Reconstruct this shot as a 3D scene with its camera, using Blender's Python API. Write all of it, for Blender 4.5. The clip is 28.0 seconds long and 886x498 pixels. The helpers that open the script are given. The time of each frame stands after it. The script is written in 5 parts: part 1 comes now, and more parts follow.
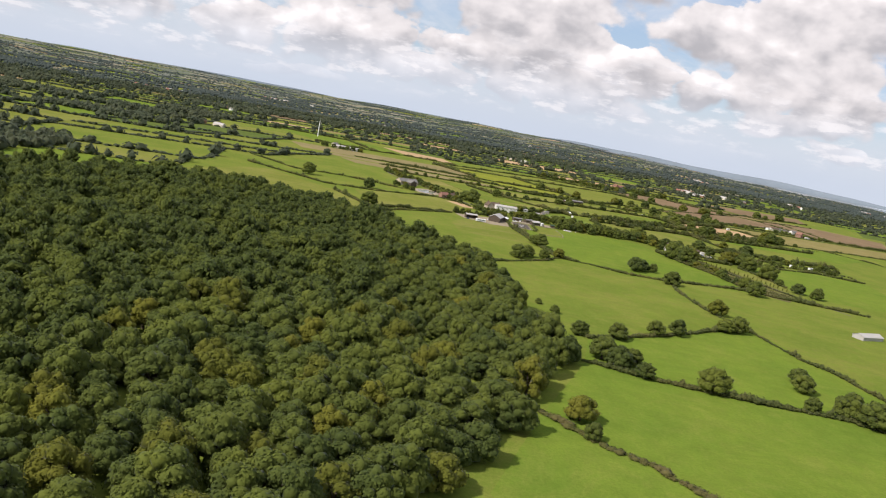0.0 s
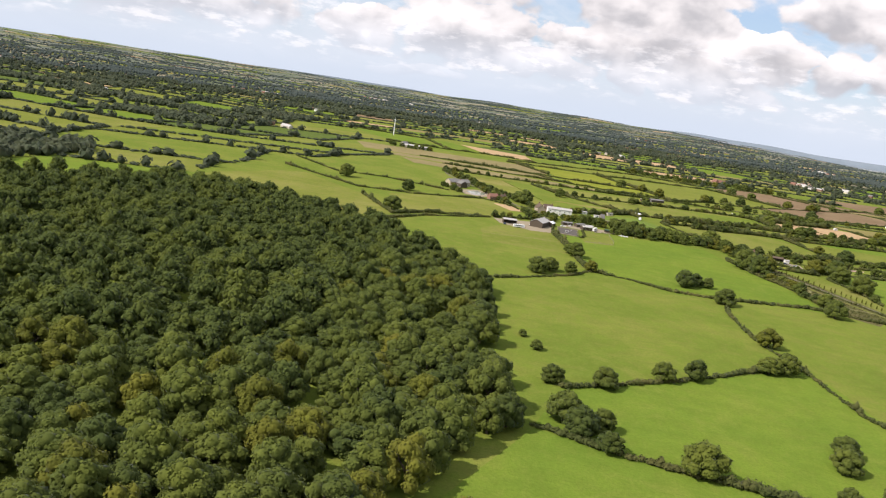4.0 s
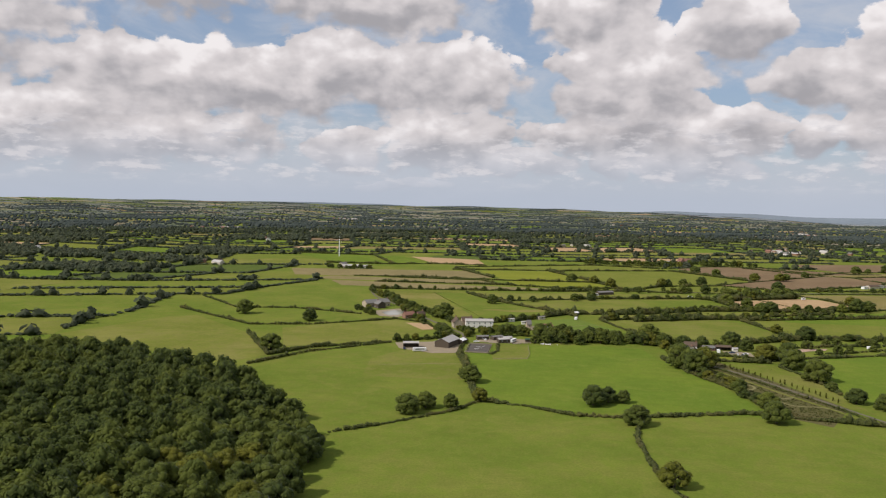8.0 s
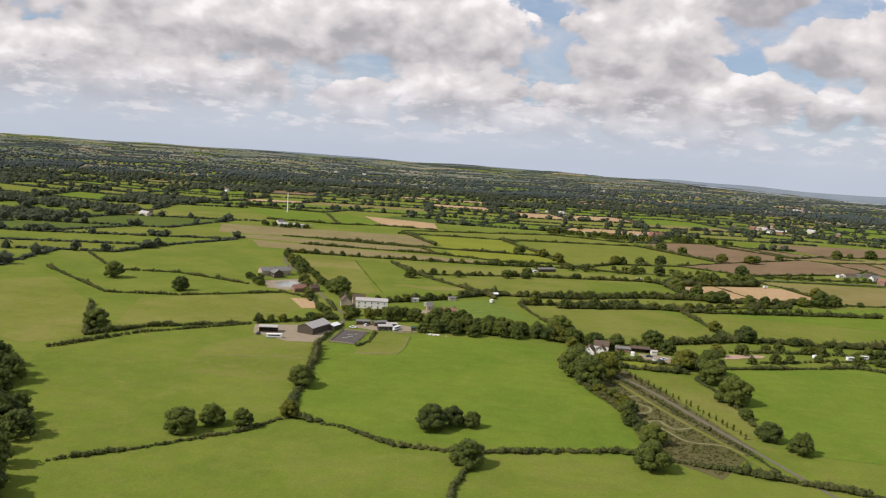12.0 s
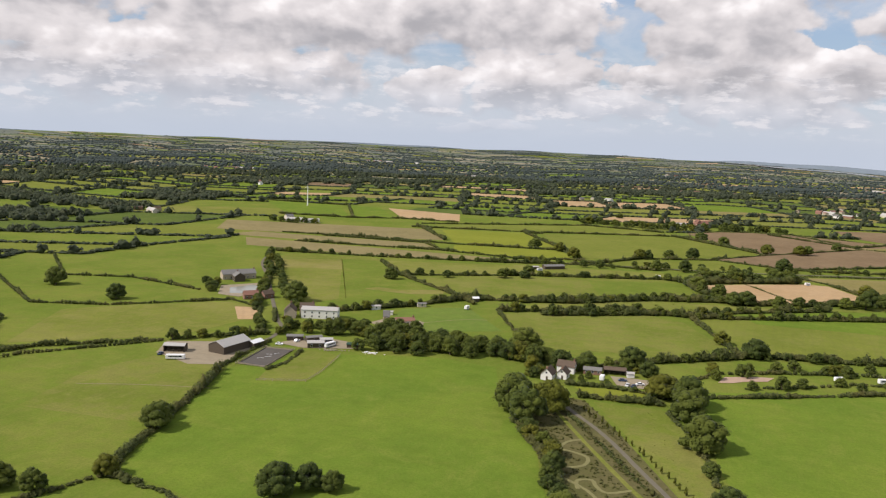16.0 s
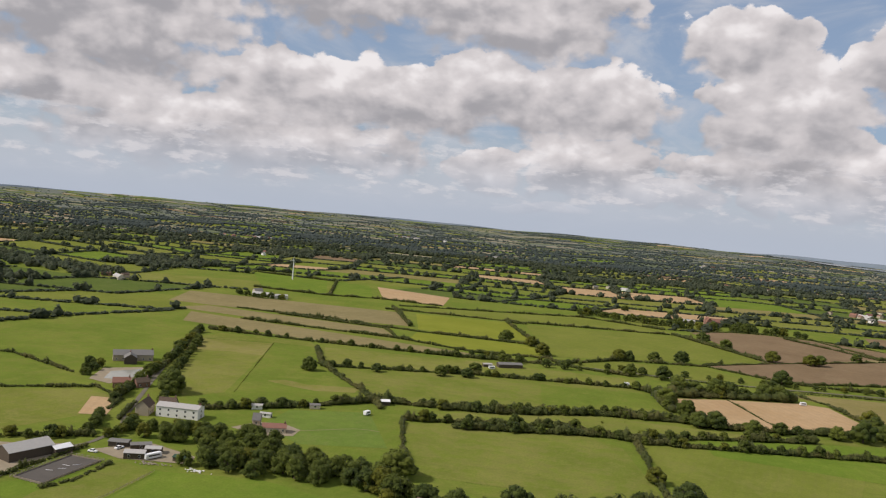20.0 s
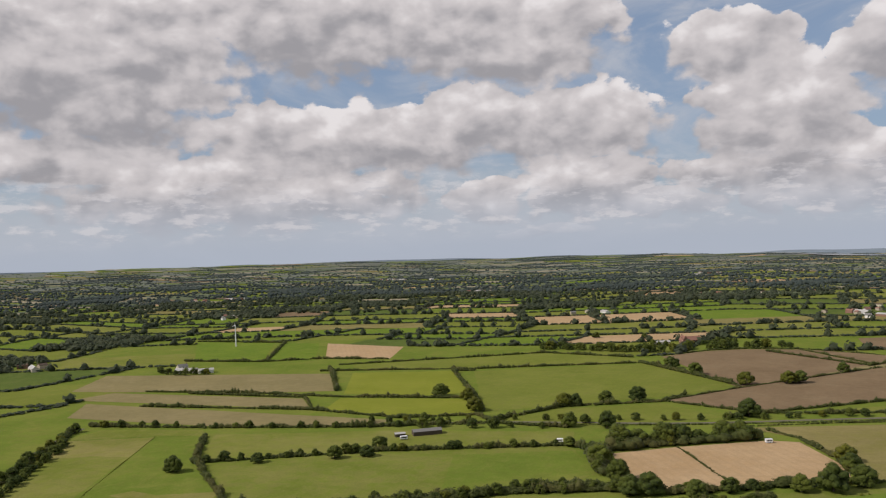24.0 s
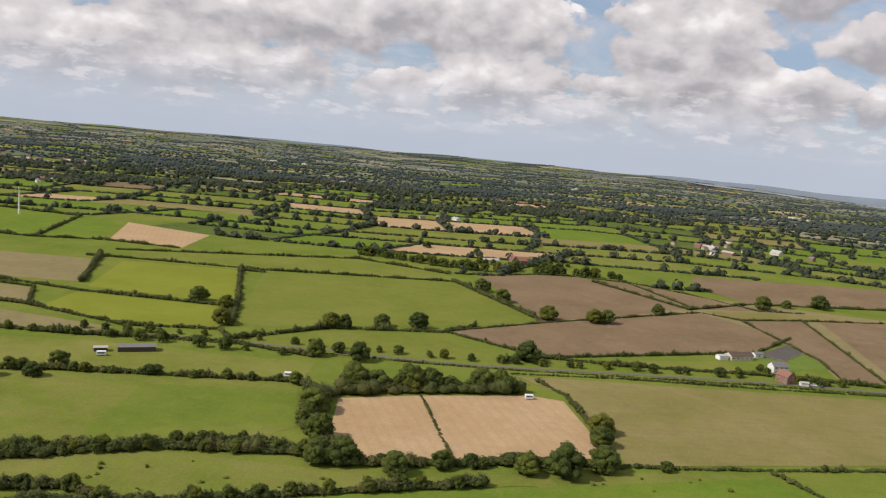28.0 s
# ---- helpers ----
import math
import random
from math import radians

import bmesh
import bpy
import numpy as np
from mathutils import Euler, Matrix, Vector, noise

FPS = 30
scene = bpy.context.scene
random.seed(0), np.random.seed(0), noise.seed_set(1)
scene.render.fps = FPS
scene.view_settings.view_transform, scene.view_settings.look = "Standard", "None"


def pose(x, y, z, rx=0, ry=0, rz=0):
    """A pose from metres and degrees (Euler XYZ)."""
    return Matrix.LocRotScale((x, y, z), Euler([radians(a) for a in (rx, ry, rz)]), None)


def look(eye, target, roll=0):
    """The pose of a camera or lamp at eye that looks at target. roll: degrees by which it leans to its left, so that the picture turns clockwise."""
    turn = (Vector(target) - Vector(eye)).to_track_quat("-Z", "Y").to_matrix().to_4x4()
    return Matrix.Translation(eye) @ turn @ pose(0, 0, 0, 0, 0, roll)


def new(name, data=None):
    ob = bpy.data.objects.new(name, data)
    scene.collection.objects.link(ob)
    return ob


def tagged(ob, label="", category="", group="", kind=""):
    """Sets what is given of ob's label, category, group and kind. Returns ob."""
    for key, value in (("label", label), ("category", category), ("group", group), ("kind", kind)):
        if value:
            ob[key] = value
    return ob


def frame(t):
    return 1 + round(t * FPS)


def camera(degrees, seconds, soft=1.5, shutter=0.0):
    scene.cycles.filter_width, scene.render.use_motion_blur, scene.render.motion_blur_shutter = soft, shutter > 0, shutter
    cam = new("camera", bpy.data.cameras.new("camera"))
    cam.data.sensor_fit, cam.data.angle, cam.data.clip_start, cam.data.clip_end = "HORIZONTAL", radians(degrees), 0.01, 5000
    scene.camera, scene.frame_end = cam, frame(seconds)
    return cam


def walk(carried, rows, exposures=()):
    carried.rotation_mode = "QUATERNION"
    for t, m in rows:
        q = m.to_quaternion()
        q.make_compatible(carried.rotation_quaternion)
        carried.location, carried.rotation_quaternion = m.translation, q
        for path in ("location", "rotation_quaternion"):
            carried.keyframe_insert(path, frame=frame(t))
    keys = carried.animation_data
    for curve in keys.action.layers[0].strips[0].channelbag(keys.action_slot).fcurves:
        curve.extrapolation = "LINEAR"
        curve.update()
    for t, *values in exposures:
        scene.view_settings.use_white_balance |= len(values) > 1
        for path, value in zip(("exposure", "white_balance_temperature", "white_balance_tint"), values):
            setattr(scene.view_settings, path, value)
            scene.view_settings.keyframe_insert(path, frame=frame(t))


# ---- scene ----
cam = camera(57.4, 28.0, soft=1.2)
PATH = [
    (0, (3.106, 4.829, 93.777), (3.121, 6.801, 93.442), 10.5),
    (0.5, (12.745, 13.932, 94.69), (12.721, 15.905, 94.362), 10.7),
    (1, (21.997, 22.948, 95.906), (21.925, 24.92, 95.58), 10.8),
    (1.5, (30.891, 31.592, 97.317), (30.746, 33.561, 96.997), 9.8),
    (2, (39.86, 40.004, 98.603), (39.607, 41.969, 98.334), 6.4),
    (2.5, (48.332, 49.925, 99.859), (47.99, 51.881, 99.621), 6.2),
    (3, (56.016, 62.03, 100.998), (55.642, 63.976, 100.725), 6.4),
    (3.5, (63.485, 75.736, 101.737), (63.151, 77.663, 101.319), 9.6),
    (4, (71.197, 89.898, 102.487), (70.923, 91.84, 102.096), 8.6),
    (4.5, (79.778, 102.342, 103.018), (79.537, 104.314, 102.789), 3.1),
    (6.5, (113.672, 145.136, 107.207), (113.378, 147.11, 107.086), -1.5),
    (7, (121.948, 157.107, 107.831), (121.622, 159.076, 107.713), -1.8),
    (7.5, (130.818, 170.813, 108.451), (130.475, 172.78, 108.325), -0.4),
    (8, (139.695, 186.172, 109.147), (139.388, 188.144, 109.017), 1.1),
    (8.5, (148.566, 201.921, 109.667), (148.309, 203.897, 109.487), 3.7),
    (9, (157.439, 216.307, 110.232), (157.194, 218.285, 110.065), 3.3),
    (9.5, (166.329, 229.148, 110.87), (166.07, 231.126, 110.736), 1.9),
    (10, (175.217, 241.246, 111.694), (174.937, 243.225, 111.625), 3.2),
    (10.5, (182.903, 253.966, 112.69), (182.606, 255.941, 112.587), 4.5),
    (11, (190.398, 267.805, 113.953), (190.095, 269.776, 113.801), 4.8),
    (11.5, (198.303, 281.227, 114.634), (197.996, 283.193, 114.432), 3.9),
    (12, (206.689, 293.928, 115.254), (206.376, 295.889, 115.017), 3.8),
    (12.5, (214.427, 305.83, 115.6), (214.106, 307.788, 115.353), 3.5),
    (14.5, (243.968, 351.516, 117.646), (243.563, 353.452, 117.352), 3.1),
    (15, (251.58, 363.488, 117.94), (251.145, 365.418, 117.65), 2.8),
    (15.5, (259.026, 375.835, 118.101), (258.56, 377.759, 117.811), 2.3),
    (16, (266.628, 388.115, 117.739), (266.135, 390.033, 117.462), 2.3),
    (16.5, (274.417, 400.933, 117.36), (273.899, 402.844, 117.084), 2.7),
    (17, (281.806, 413.83, 117.124), (281.27, 415.737, 116.846), 3.2),
    (17.5, (289.887, 427.056, 117.502), (289.33, 428.96, 117.245), 3.3),
    (18, (298.014, 439.69, 117.78), (297.431, 441.593, 117.586), 2.5),
    (18.5, (305.906, 451.962, 118.21), (305.304, 453.865, 118.081), 3.0),
    (19, (313.708, 464.633, 118.852), (313.084, 466.532, 118.786), 2.4),
    (19.5, (320.907, 478.39, 119.937), (320.273, 480.285, 119.859), 4.0),
    (20, (327.552, 492.905, 121.354), (326.925, 494.802, 121.261), 4.9),
    (20.5, (334.176, 507.444, 122.255), (333.56, 509.344, 122.159), 4.2),
    (21, (340.512, 521.49, 122.713), (339.9, 523.391, 122.605), 3.8),
    (21.5, (346.613, 535.216, 123.379), (345.991, 537.114, 123.268), 3.1),
    (23.5, (371.952, 591.237, 129.534), (371.299, 593.128, 129.511), -1.8),
    (24, (378.677, 605.793, 130.179), (378.027, 607.684, 130.17), -2.0),
    (24.5, (385.512, 620.891, 130.809), (384.866, 622.783, 130.754), -1.1),
    (25, (392.1, 636.16, 131.4), (391.454, 638.052, 131.367), -2.6),
    (25.5, (398.694, 652.229, 131.902), (398.052, 654.122, 131.826), -2.2),
    (26, (405.085, 668.934, 132.333), (404.5, 670.842, 132.195), -0.9),
    (26.5, (411.912, 685.245, 132.48), (411.407, 687.174, 132.331), 0.5),
    (27, (419.56, 701.09, 132.512), (419.126, 703.03, 132.288), 4.4),
    (27.5, (427.718, 715.614, 132.465), (427.317, 717.559, 132.223), 4.3),
    (28, (435.957, 729.289, 132.229), (435.556, 731.23, 131.962), 4.9),
]
EXPOSURES = [(t, ev, 6500, 15) for t, ev in ((0, 0.28), (1, 0.28), (2, 0.22), (3, 0.12), (4, 0.46), (6.5, -0.07), (9, -0.16), (11, -0.15), (12, 0.0), (15, 0.08), (17, 0.06), (20, -0.2), (24, -0.33), (25, -0.36), (28, -0.08))]
walk(cam, [(t, look(eye, target, roll)) for t, eye, target, roll in PATH], EXPOSURES)
# ---- world, sun and exposure ----
SUN_TO = Vector((-0.85, -0.53, 0.0)).normalized()
SUN_EL = radians(43)
sun_dir = Vector((SUN_TO.x * math.cos(SUN_EL), SUN_TO.y * math.cos(SUN_EL), math.sin(SUN_EL)))


def build_sun():
    data = bpy.data.lights.new("sun", "SUN")
    data.energy, data.angle, data.color = 4.2, radians(0.6), (1.0, 0.95, 0.86)
    ob = new("sun", data)
    ob.matrix_world = look((0, 0, 900), Vector((0, 0, 900)) - sun_dir)
    return ob


class Nodes:
    """Short calls to lay out a node tree."""

    def __init__(self, tree):
        self.tree = tree
        tree.nodes.clear()

    def add(self, kind, **settings):
        node = self.tree.nodes.new(kind)
        for key, value in settings.items():
            setattr(node, key, value)
        return node

    def put(self, value, socket):
        if isinstance(value, bpy.types.NodeSocket):
            self.tree.links.new(value, socket)
        else:
            socket.default_value = value

    def math(self, op, a, b=0.0, c=0.0, clamp=False):
        node = self.add("ShaderNodeMath", operation=op, use_clamp=clamp)
        for i, v in enumerate((a, b, c)):
            self.put(v, node.inputs[i])
        return node.outputs[0]

    def noise(self, vector, scale, detail=4.0, rough=0.55, lac=2.0, distortion=0.0):
        node = self.add("ShaderNodeTexNoise", noise_dimensions="3D")
        self.put(vector, node.inputs["Vector"])
        for key, v in (("Scale", scale), ("Detail", detail), ("Roughness", rough), ("Lacunarity", lac), ("Distortion", distortion)):
            node.inputs[key].default_value = v
        return node.outputs["Fac"]

    def ramp(self, value, a, b, lo=0.0, hi=1.0, smooth=True):
        node = self.add("ShaderNodeMapRange", interpolation_type="SMOOTHSTEP" if smooth else "LINEAR")
        for key, v in (("Value", value), ("From Min", a), ("From Max", b), ("To Min", lo), ("To Max", hi)):
            self.put(v, node.inputs[key])
        return node.outputs["Result"]

    def mix(self, fac, a, b, blend="MIX"):
        node = self.add("ShaderNodeMix", data_type="RGBA", blend_type=blend)
        self.put(fac, node.inputs["Factor"])
        for v, socket in ((a, node.inputs[6]), (b, node.inputs[7])):
            self.put((*v, 1.0) if isinstance(v, tuple) and len(v) == 3 else v, socket)
        return node.outputs[2]

    def vec(self, op, a, b=(0, 0, 0), scale=None):
        node = self.add("ShaderNodeVectorMath", operation=op)
        self.put(a, node.inputs[0])
        if op == "SCALE":
            self.put(scale, node.inputs["Scale"])
            return node.outputs[0]
        self.put(b, node.inputs[1])
        return node.outputs["Value"] if op in ("LENGTH", "DOT_PRODUCT", "DISTANCE") else node.outputs[0]


# cumulus clouds: azimuth from north and height in radians, half width, half height
CLOUDS_LEFT = ((-0.734, 0.262, 0.19, 0.139), (-0.47, 0.289, 0.161, 0.073), (-0.25, 0.263, 0.154, 0.066), (-0.436, 0.139, 0.23, 0.044), (-0.316, 0.168, 0.045, 0.027), (-0.280, 0.162, 0.055, 0.030),
               (-0.172, 0.150, 0.119, 0.054), (-0.752, 0.109, 0.125, 0.030), (-0.567, 0.073, 0.244, 0.043), (-0.148, 0.070, 0.091, 0.038), (-0.279, 0.060, 0.045, 0.027),
               (-0.205, 0.015, 0.06, 0.008), (-0.531, 0.134, 0.09, 0.037), (-0.675, 0.090, 0.05, 0.030))
CLOUDS_RIGHT = ((0.066, 0.150, 0.100, 0.082), (0.045, 0.076, 0.126, 0.025), (0.166, 0.082, 0.048, 0.044), (0.137, 0.041, 0.08, 0.018), (0.044, 0.045, 0.025, 0.016), (-0.057, 0.044, 0.075, 0.015),
                (0.183, 0.204, 0.055, 0.045), (0.02, 0.222, 0.080, 0.035), (0.207, 0.085, 0.037, 0.031), (0.273, 0.080, 0.037, 0.026), (0.338, 0.082, 0.045, 0.030),
                (0.416, 0.080, 0.062, 0.033), (0.359, 0.124, 0.125, 0.028), (0.406, 0.175, 0.13, 0.042), (0.281, 0.142, 0.085, 0.035), (0.376, 0.050, 0.065, 0.014), (0.429, 0.029, 0.035, 0.011))


def build_world():
    world = bpy.data.worlds.new("sky")
    scene.world = world
    world.use_nodes = True
    n = Nodes(world.node_tree)
    sky = n.add("ShaderNodeTexSky", sky_type="NISHITA")
    sky.sun_disc, sky.sun_elevation = False, SUN_EL
    sky.sun_rotation = math.atan2(SUN_TO.x, SUN_TO.y)
    sky.altitude, sky.air_density, sky.dust_density, sky.ozone_density = 100, 1.0, 0.8, 2.0
    way = n.add("ShaderNodeTexCoord").outputs["Generated"]
    parts = n.add("ShaderNodeSeparateXYZ")
    n.put(way, parts.inputs[0])
    x, y, z = parts.outputs
    azimuth = n.math("ARCTAN2", x, y)
    height_at = n.math("ARCSINE", z)
    chart = n.add("ShaderNodeCombineXYZ")
    n.put(azimuth, chart.inputs[0])
    n.put(height_at, chart.inputs[1])
    chart = chart.outputs[0]
    tall = n.vec("MULTIPLY", chart, (1.0, 1.45, 1.0))
    # billows: the chart is bent by slow swirls, then round puffs and fine curls eat into the edges
    bend = n.add("ShaderNodeTexNoise", noise_dimensions="3D")
    n.put(tall, bend.inputs["Vector"])
    bend.inputs["Scale"].default_value, bend.inputs["Detail"].default_value, bend.inputs["Roughness"].default_value = 11.0, 3.0, 0.5
    swirl = n.vec("SUBTRACT", bend.outputs["Color"], (0.5, 0.5, 0.5))
    bent = n.vec("ADD", chart, n.vec("MULTIPLY", swirl, (0.085, 0.045, 0.0)))
    soft = n.noise(n.vec("ADD", tall, (7.0, 2.0, 0.0)), 11.0, 3.0, 0.5)
    curl = n.vec("SCALE", swirl, scale=0.03)

    def billow(at):
        """Round puffs with finer curls on them."""
        lumps = n.noise(at, 27.0, 6.0, 0.56, 2.1, 0.1)
        cell = n.add("ShaderNodeTexVoronoi", feature="SMOOTH_F1")
        n.put(n.vec("ADD", at, curl), cell.inputs["Vector"])
        cell.inputs["Scale"].default_value, cell.inputs["Smoothness"].default_value = 34.0, 0.35
        return n.math("ADD", n.math("MULTIPLY", n.math("SUBTRACT", lumps, 0.5), 1.6), n.math("MULTIPLY", n.math("SUBTRACT", 0.45, cell.outputs["Distance"]), 0.9))

    def swell(at):
        return n.noise(at, 15.0, 3.5, 0.5, 2.1, 0.2)

    rough_edge = billow(tall)
    relief = n.math("SUBTRACT", swell(tall), swell(n.vec("ADD", tall, (-0.012, 0.022, 0.0))))
    total, weight, most = None, None, None
    for a, e, ra, re in CLOUDS_LEFT + CLOUDS_RIGHT:
        off = n.vec("DIVIDE", n.vec("SUBTRACT", bent, (a, e - re * 0.15, 0.0)), (ra * 1.08, re * 1.16, 1.0))
        q = n.math("SUBTRACT", 1.0, n.vec("LENGTH", off))
        w = n.math("POWER", n.math("MAXIMUM", n.math("ADD", q, 0.30), 0.0), 2.0)
        sep = n.add("ShaderNodeSeparateXYZ")
        n.put(off, sep.inputs[0])
        hw = n.math("MULTIPLY", sep.outputs[1], w)
        total = hw if total is None else n.math("ADD", total, hw)
        weight = w if weight is None else n.math("ADD", weight, w)
        most = q if most is None else n.math("MAXIMUM", most, q)
    level = n.math("DIVIDE", total, n.math("MAXIMUM", weight, 0.001))
    # the deck goes on overhead, behind and to the sides
    beside = n.math("MAXIMUM", n.ramp(n.math("ABSOLUTE", n.math("ADD", azimuth, 0.16)), 0.66, 0.86), n.ramp(height_at, 0.30, 0.42))
    other = n.math("MULTIPLY", n.math("SUBTRACT", n.noise(n.vec("MULTIPLY", way, (1.0, 1.0, 2.0)), 5.0, 3.0, 0.5), 0.49), 4.0)
    most = n.math("MAXIMUM", most, n.math("ADD", other, n.math("MULTIPLY", n.math("SUBTRACT", beside, 1.0), 6.0)))
    dense = n.math("ADD", most, n.math("MULTIPLY", rough_edge, 0.42))
    width = n.ramp(level, -0.5, 0.3, 0.30, 0.08)
    cover = n.ramp(dense, 0.02, n.math("ADD", width, 0.02))
    # sunlit tops and left flanks, grey undersides
    shape = n.math("ADD", n.math("MULTIPLY", rough_edge, 0.55), n.math("MULTIPLY", relief, 2.4))
    lit = n.math("ADD", n.math("MULTIPLY", level, 0.90), n.math("ADD", shape, n.math("MULTIPLY", n.math("SUBTRACT", soft, 0.5), 1.0)))
    body = n.mix(n.ramp(lit, -0.85, 0.40), (4.1, 4.1, 4.25), (7.4, 7.15, 7.05))
    body = n.mix(n.ramp(lit, 0.20, 0.85), body, (9.6, 9.4, 9.2))
    blue = n.mix(0.45, sky.outputs[0], (3.3, 4.6, 6.4))
    wisps = n.noise(n.vec("MULTIPLY", chart, (1.0, 2.4, 1.0)), 6.0, 6.0, 0.6, 2.0, 0.6)
    veil = n.mix(n.ramp(wisps, 0.40, 0.70, 0.06, 0.68), blue, (6.4, 6.7, 7.0))
    low = n.noise(n.vec("MULTIPLY", chart, (1.0, 2.9, 1.0)), 20.0, 5.0, 0.6)
    low_above = n.noise(n.vec("ADD", n.vec("MULTIPLY", chart, (1.0, 2.9, 1.0)), (-0.008, 0.014, 0.0)), 20.0, 5.0, 0.6)
    clouds = n.mix(cover, veil, body)
    # thin far banks and pale haze close over the horizon
    far_bank = n.math("MULTIPLY", n.math("MULTIPLY", n.ramp(low, 0.47, 0.64), n.ramp(height_at, 0.004, 0.030)), n.ramp(height_at, 0.055, 0.125, 0.58, 0.0))
    clouds = n.mix(n.ramp(height_at, 0.015, 0.085, 0.80, 0.0), clouds, (5.5, 6.1, 6.8))
    clouds = n.mix(far_bank, clouds, n.mix(n.ramp(n.math("SUBTRACT", low, low_above), -0.05, 0.07), (6.0, 6.2, 6.6), (8.3, 8.2, 8.2)))
    clouds = n.mix(n.ramp(height_at, -0.01, 0.028, 0.75, 0.0), clouds, (5.0, 5.7, 6.6))
    out = n.add("ShaderNodeOutputWorld")
    back = n.add("ShaderNodeBackground")
    n.put(clouds, back.inputs["Color"])
    back.inputs["Strength"].default_value = 0.1
    n.put(back.outputs[0], out.inputs["Surface"])


build_sun()
build_world()


# ---- materials ----
def material(name):
    mat = bpy.data.materials.new(name)
    mat.use_nodes = True
    n = Nodes(mat.node_tree)
    out = n.add("ShaderNodeOutputMaterial")
    bsdf = n.add("ShaderNodeBsdfPrincipled")
    n.put(bsdf.outputs[0], out.inputs["Surface"])
    return mat, n, bsdf


def finish(n, bsdf, colour, rough=0.9, height=None, dist=0.05, strength=0.5, gloss=0.2):
    n.put((*colour, 1.0) if isinstance(colour, tuple) else colour, bsdf.inputs["Base Color"])
    n.put(rough, bsdf.inputs["Roughness"])
    bsdf.inputs["Specular IOR Level"].default_value = gloss
    if height is not None:
        bump = n.add("ShaderNodeBump")
        bump.inputs["Strength"].default_value, bump.inputs["Distance"].default_value = strength, dist
        n.put(height, bump.inputs["Height"])
        n.put(bump.outputs[0], bsdf.inputs["Normal"])


def fuzz(bsdf, much):
    """The sheen of blades and leaves along the ground, tinted blue-white to stand in for haze."""
    bsdf.inputs["Sheen Weight"].default_value, bsdf.inputs["Sheen Roughness"].default_value = much, 0.35
    bsdf.inputs["Sheen Tint"].default_value = (0.82, 0.90, 1.0, 1.0)


def place(n):
    return n.add("ShaderNodeNewGeometry").outputs["Position"]


def grass(name, low, high, dry, dry_at=0.60, stripes=0.0, heading=0.0, worn=0.5, rough_tone=0.30, sheen=0.0):
    """Pasture or crop: two greens, a dry tone in patches, fine tufts, and faint lines of the mower or drill."""
    mat, n, bsdf = material(name)
    low, high, dry = ((r, g, b + 0.015 * g) for r, g, b in (low, high, dry))
    p = place(n)
    wide = n.noise(p, 0.018, 4.0, 0.6)
    mid = n.noise(p, 0.11, 4.0, 0.62)
    fine = n.noise(p, 0.9, 3.0, 0.7)
    c = n.mix(n.ramp(wide, 0.32, 0.68), low, high)
    c = n.mix(n.math("MULTIPLY", n.ramp(n.math("ADD", n.math("MULTIPLY", wide, 0.5), n.math("MULTIPLY", mid, 0.5)), dry_at - 0.10, dry_at + 0.08), worn), c, dry)
    blot = n.noise(n.vec("ADD", p, (310.0, 90.0, 0.0)), 0.034, 5.0, 0.68, 2.2, 0.8)
    c = n.mix(n.ramp(blot, 0.50, 0.68, 0.0, rough_tone * 1.5), c, dry)
    tuft = n.noise(n.vec("MULTIPLY", p, (1.0, 0.45, 1.0)), 0.33, 3.0, 0.65)
    c = n.mix(n.ramp(mid, 0.36, 0.66, 0.0, rough_tone), c, tuple(v * 0.66 for v in low))
    c = n.mix(n.ramp(tuft, 0.45, 0.70, 0.0, rough_tone * 0.75), c, dry)
    c = n.mix(n.ramp(fine, 0.35, 0.75, 0.0, 0.32), c, tuple(v * 0.5 for v in low))
    if stripes:
        turn = n.add("ShaderNodeVectorRotate", rotation_type="Z_AXIS")
        n.put(p, turn.inputs["Vector"])
        turn.inputs["Angle"].default_value = radians(heading)
        wave = n.add("ShaderNodeTexWave", wave_type="BANDS", bands_direction="X")
        n.put(turn.outputs[0], wave.inputs["Vector"])
        wave.inputs["Scale"].default_value, wave.inputs["Distortion"].default_value = 0.055, 0.6
        c = n.mix(n.math("MULTIPLY", n.ramp(wave.outputs["Fac"], 0.55, 1.0), stripes), c, tuple(v * 0.55 for v in dry))
    streak = n.noise(n.vec("MULTIPLY", p, (0.035, 0.16, 1.0)), 1.0, 4.0, 0.65, 2.0, 0.5)
    c = n.mix(n.ramp(streak, 0.50, 0.72, 0.0, rough_tone * 0.8), c, tuple(v * 0.72 for v in low))
    finish(n, bsdf, c, 1.0, fine, 0.25, 0.6, 0.02)
    fuzz(bsdf, sheen)
    return mat


GREEN = grass("pasture grass", (0.128, 0.174, 0.023), (0.158, 0.201, 0.027), (0.215, 0.212, 0.048), 0.55, worn=0.6)
GRAZED = grass("grazed paddock grass", (0.140, 0.172, 0.025), (0.170, 0.200, 0.030), (0.235, 0.215, 0.065), 0.53, worn=0.7)
WORN = grass("worn straw-green pasture", (0.172, 0.180, 0.036), (0.212, 0.208, 0.045), (0.275, 0.235, 0.085), 0.50, worn=0.8)
BRIGHT = grass("fresh pasture grass", (0.121, 0.183, 0.021), (0.151, 0.209, 0.024), (0.20, 0.22, 0.04), worn=0.3)
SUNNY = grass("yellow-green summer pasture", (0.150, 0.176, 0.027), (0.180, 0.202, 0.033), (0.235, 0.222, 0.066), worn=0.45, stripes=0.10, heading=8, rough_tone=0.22)
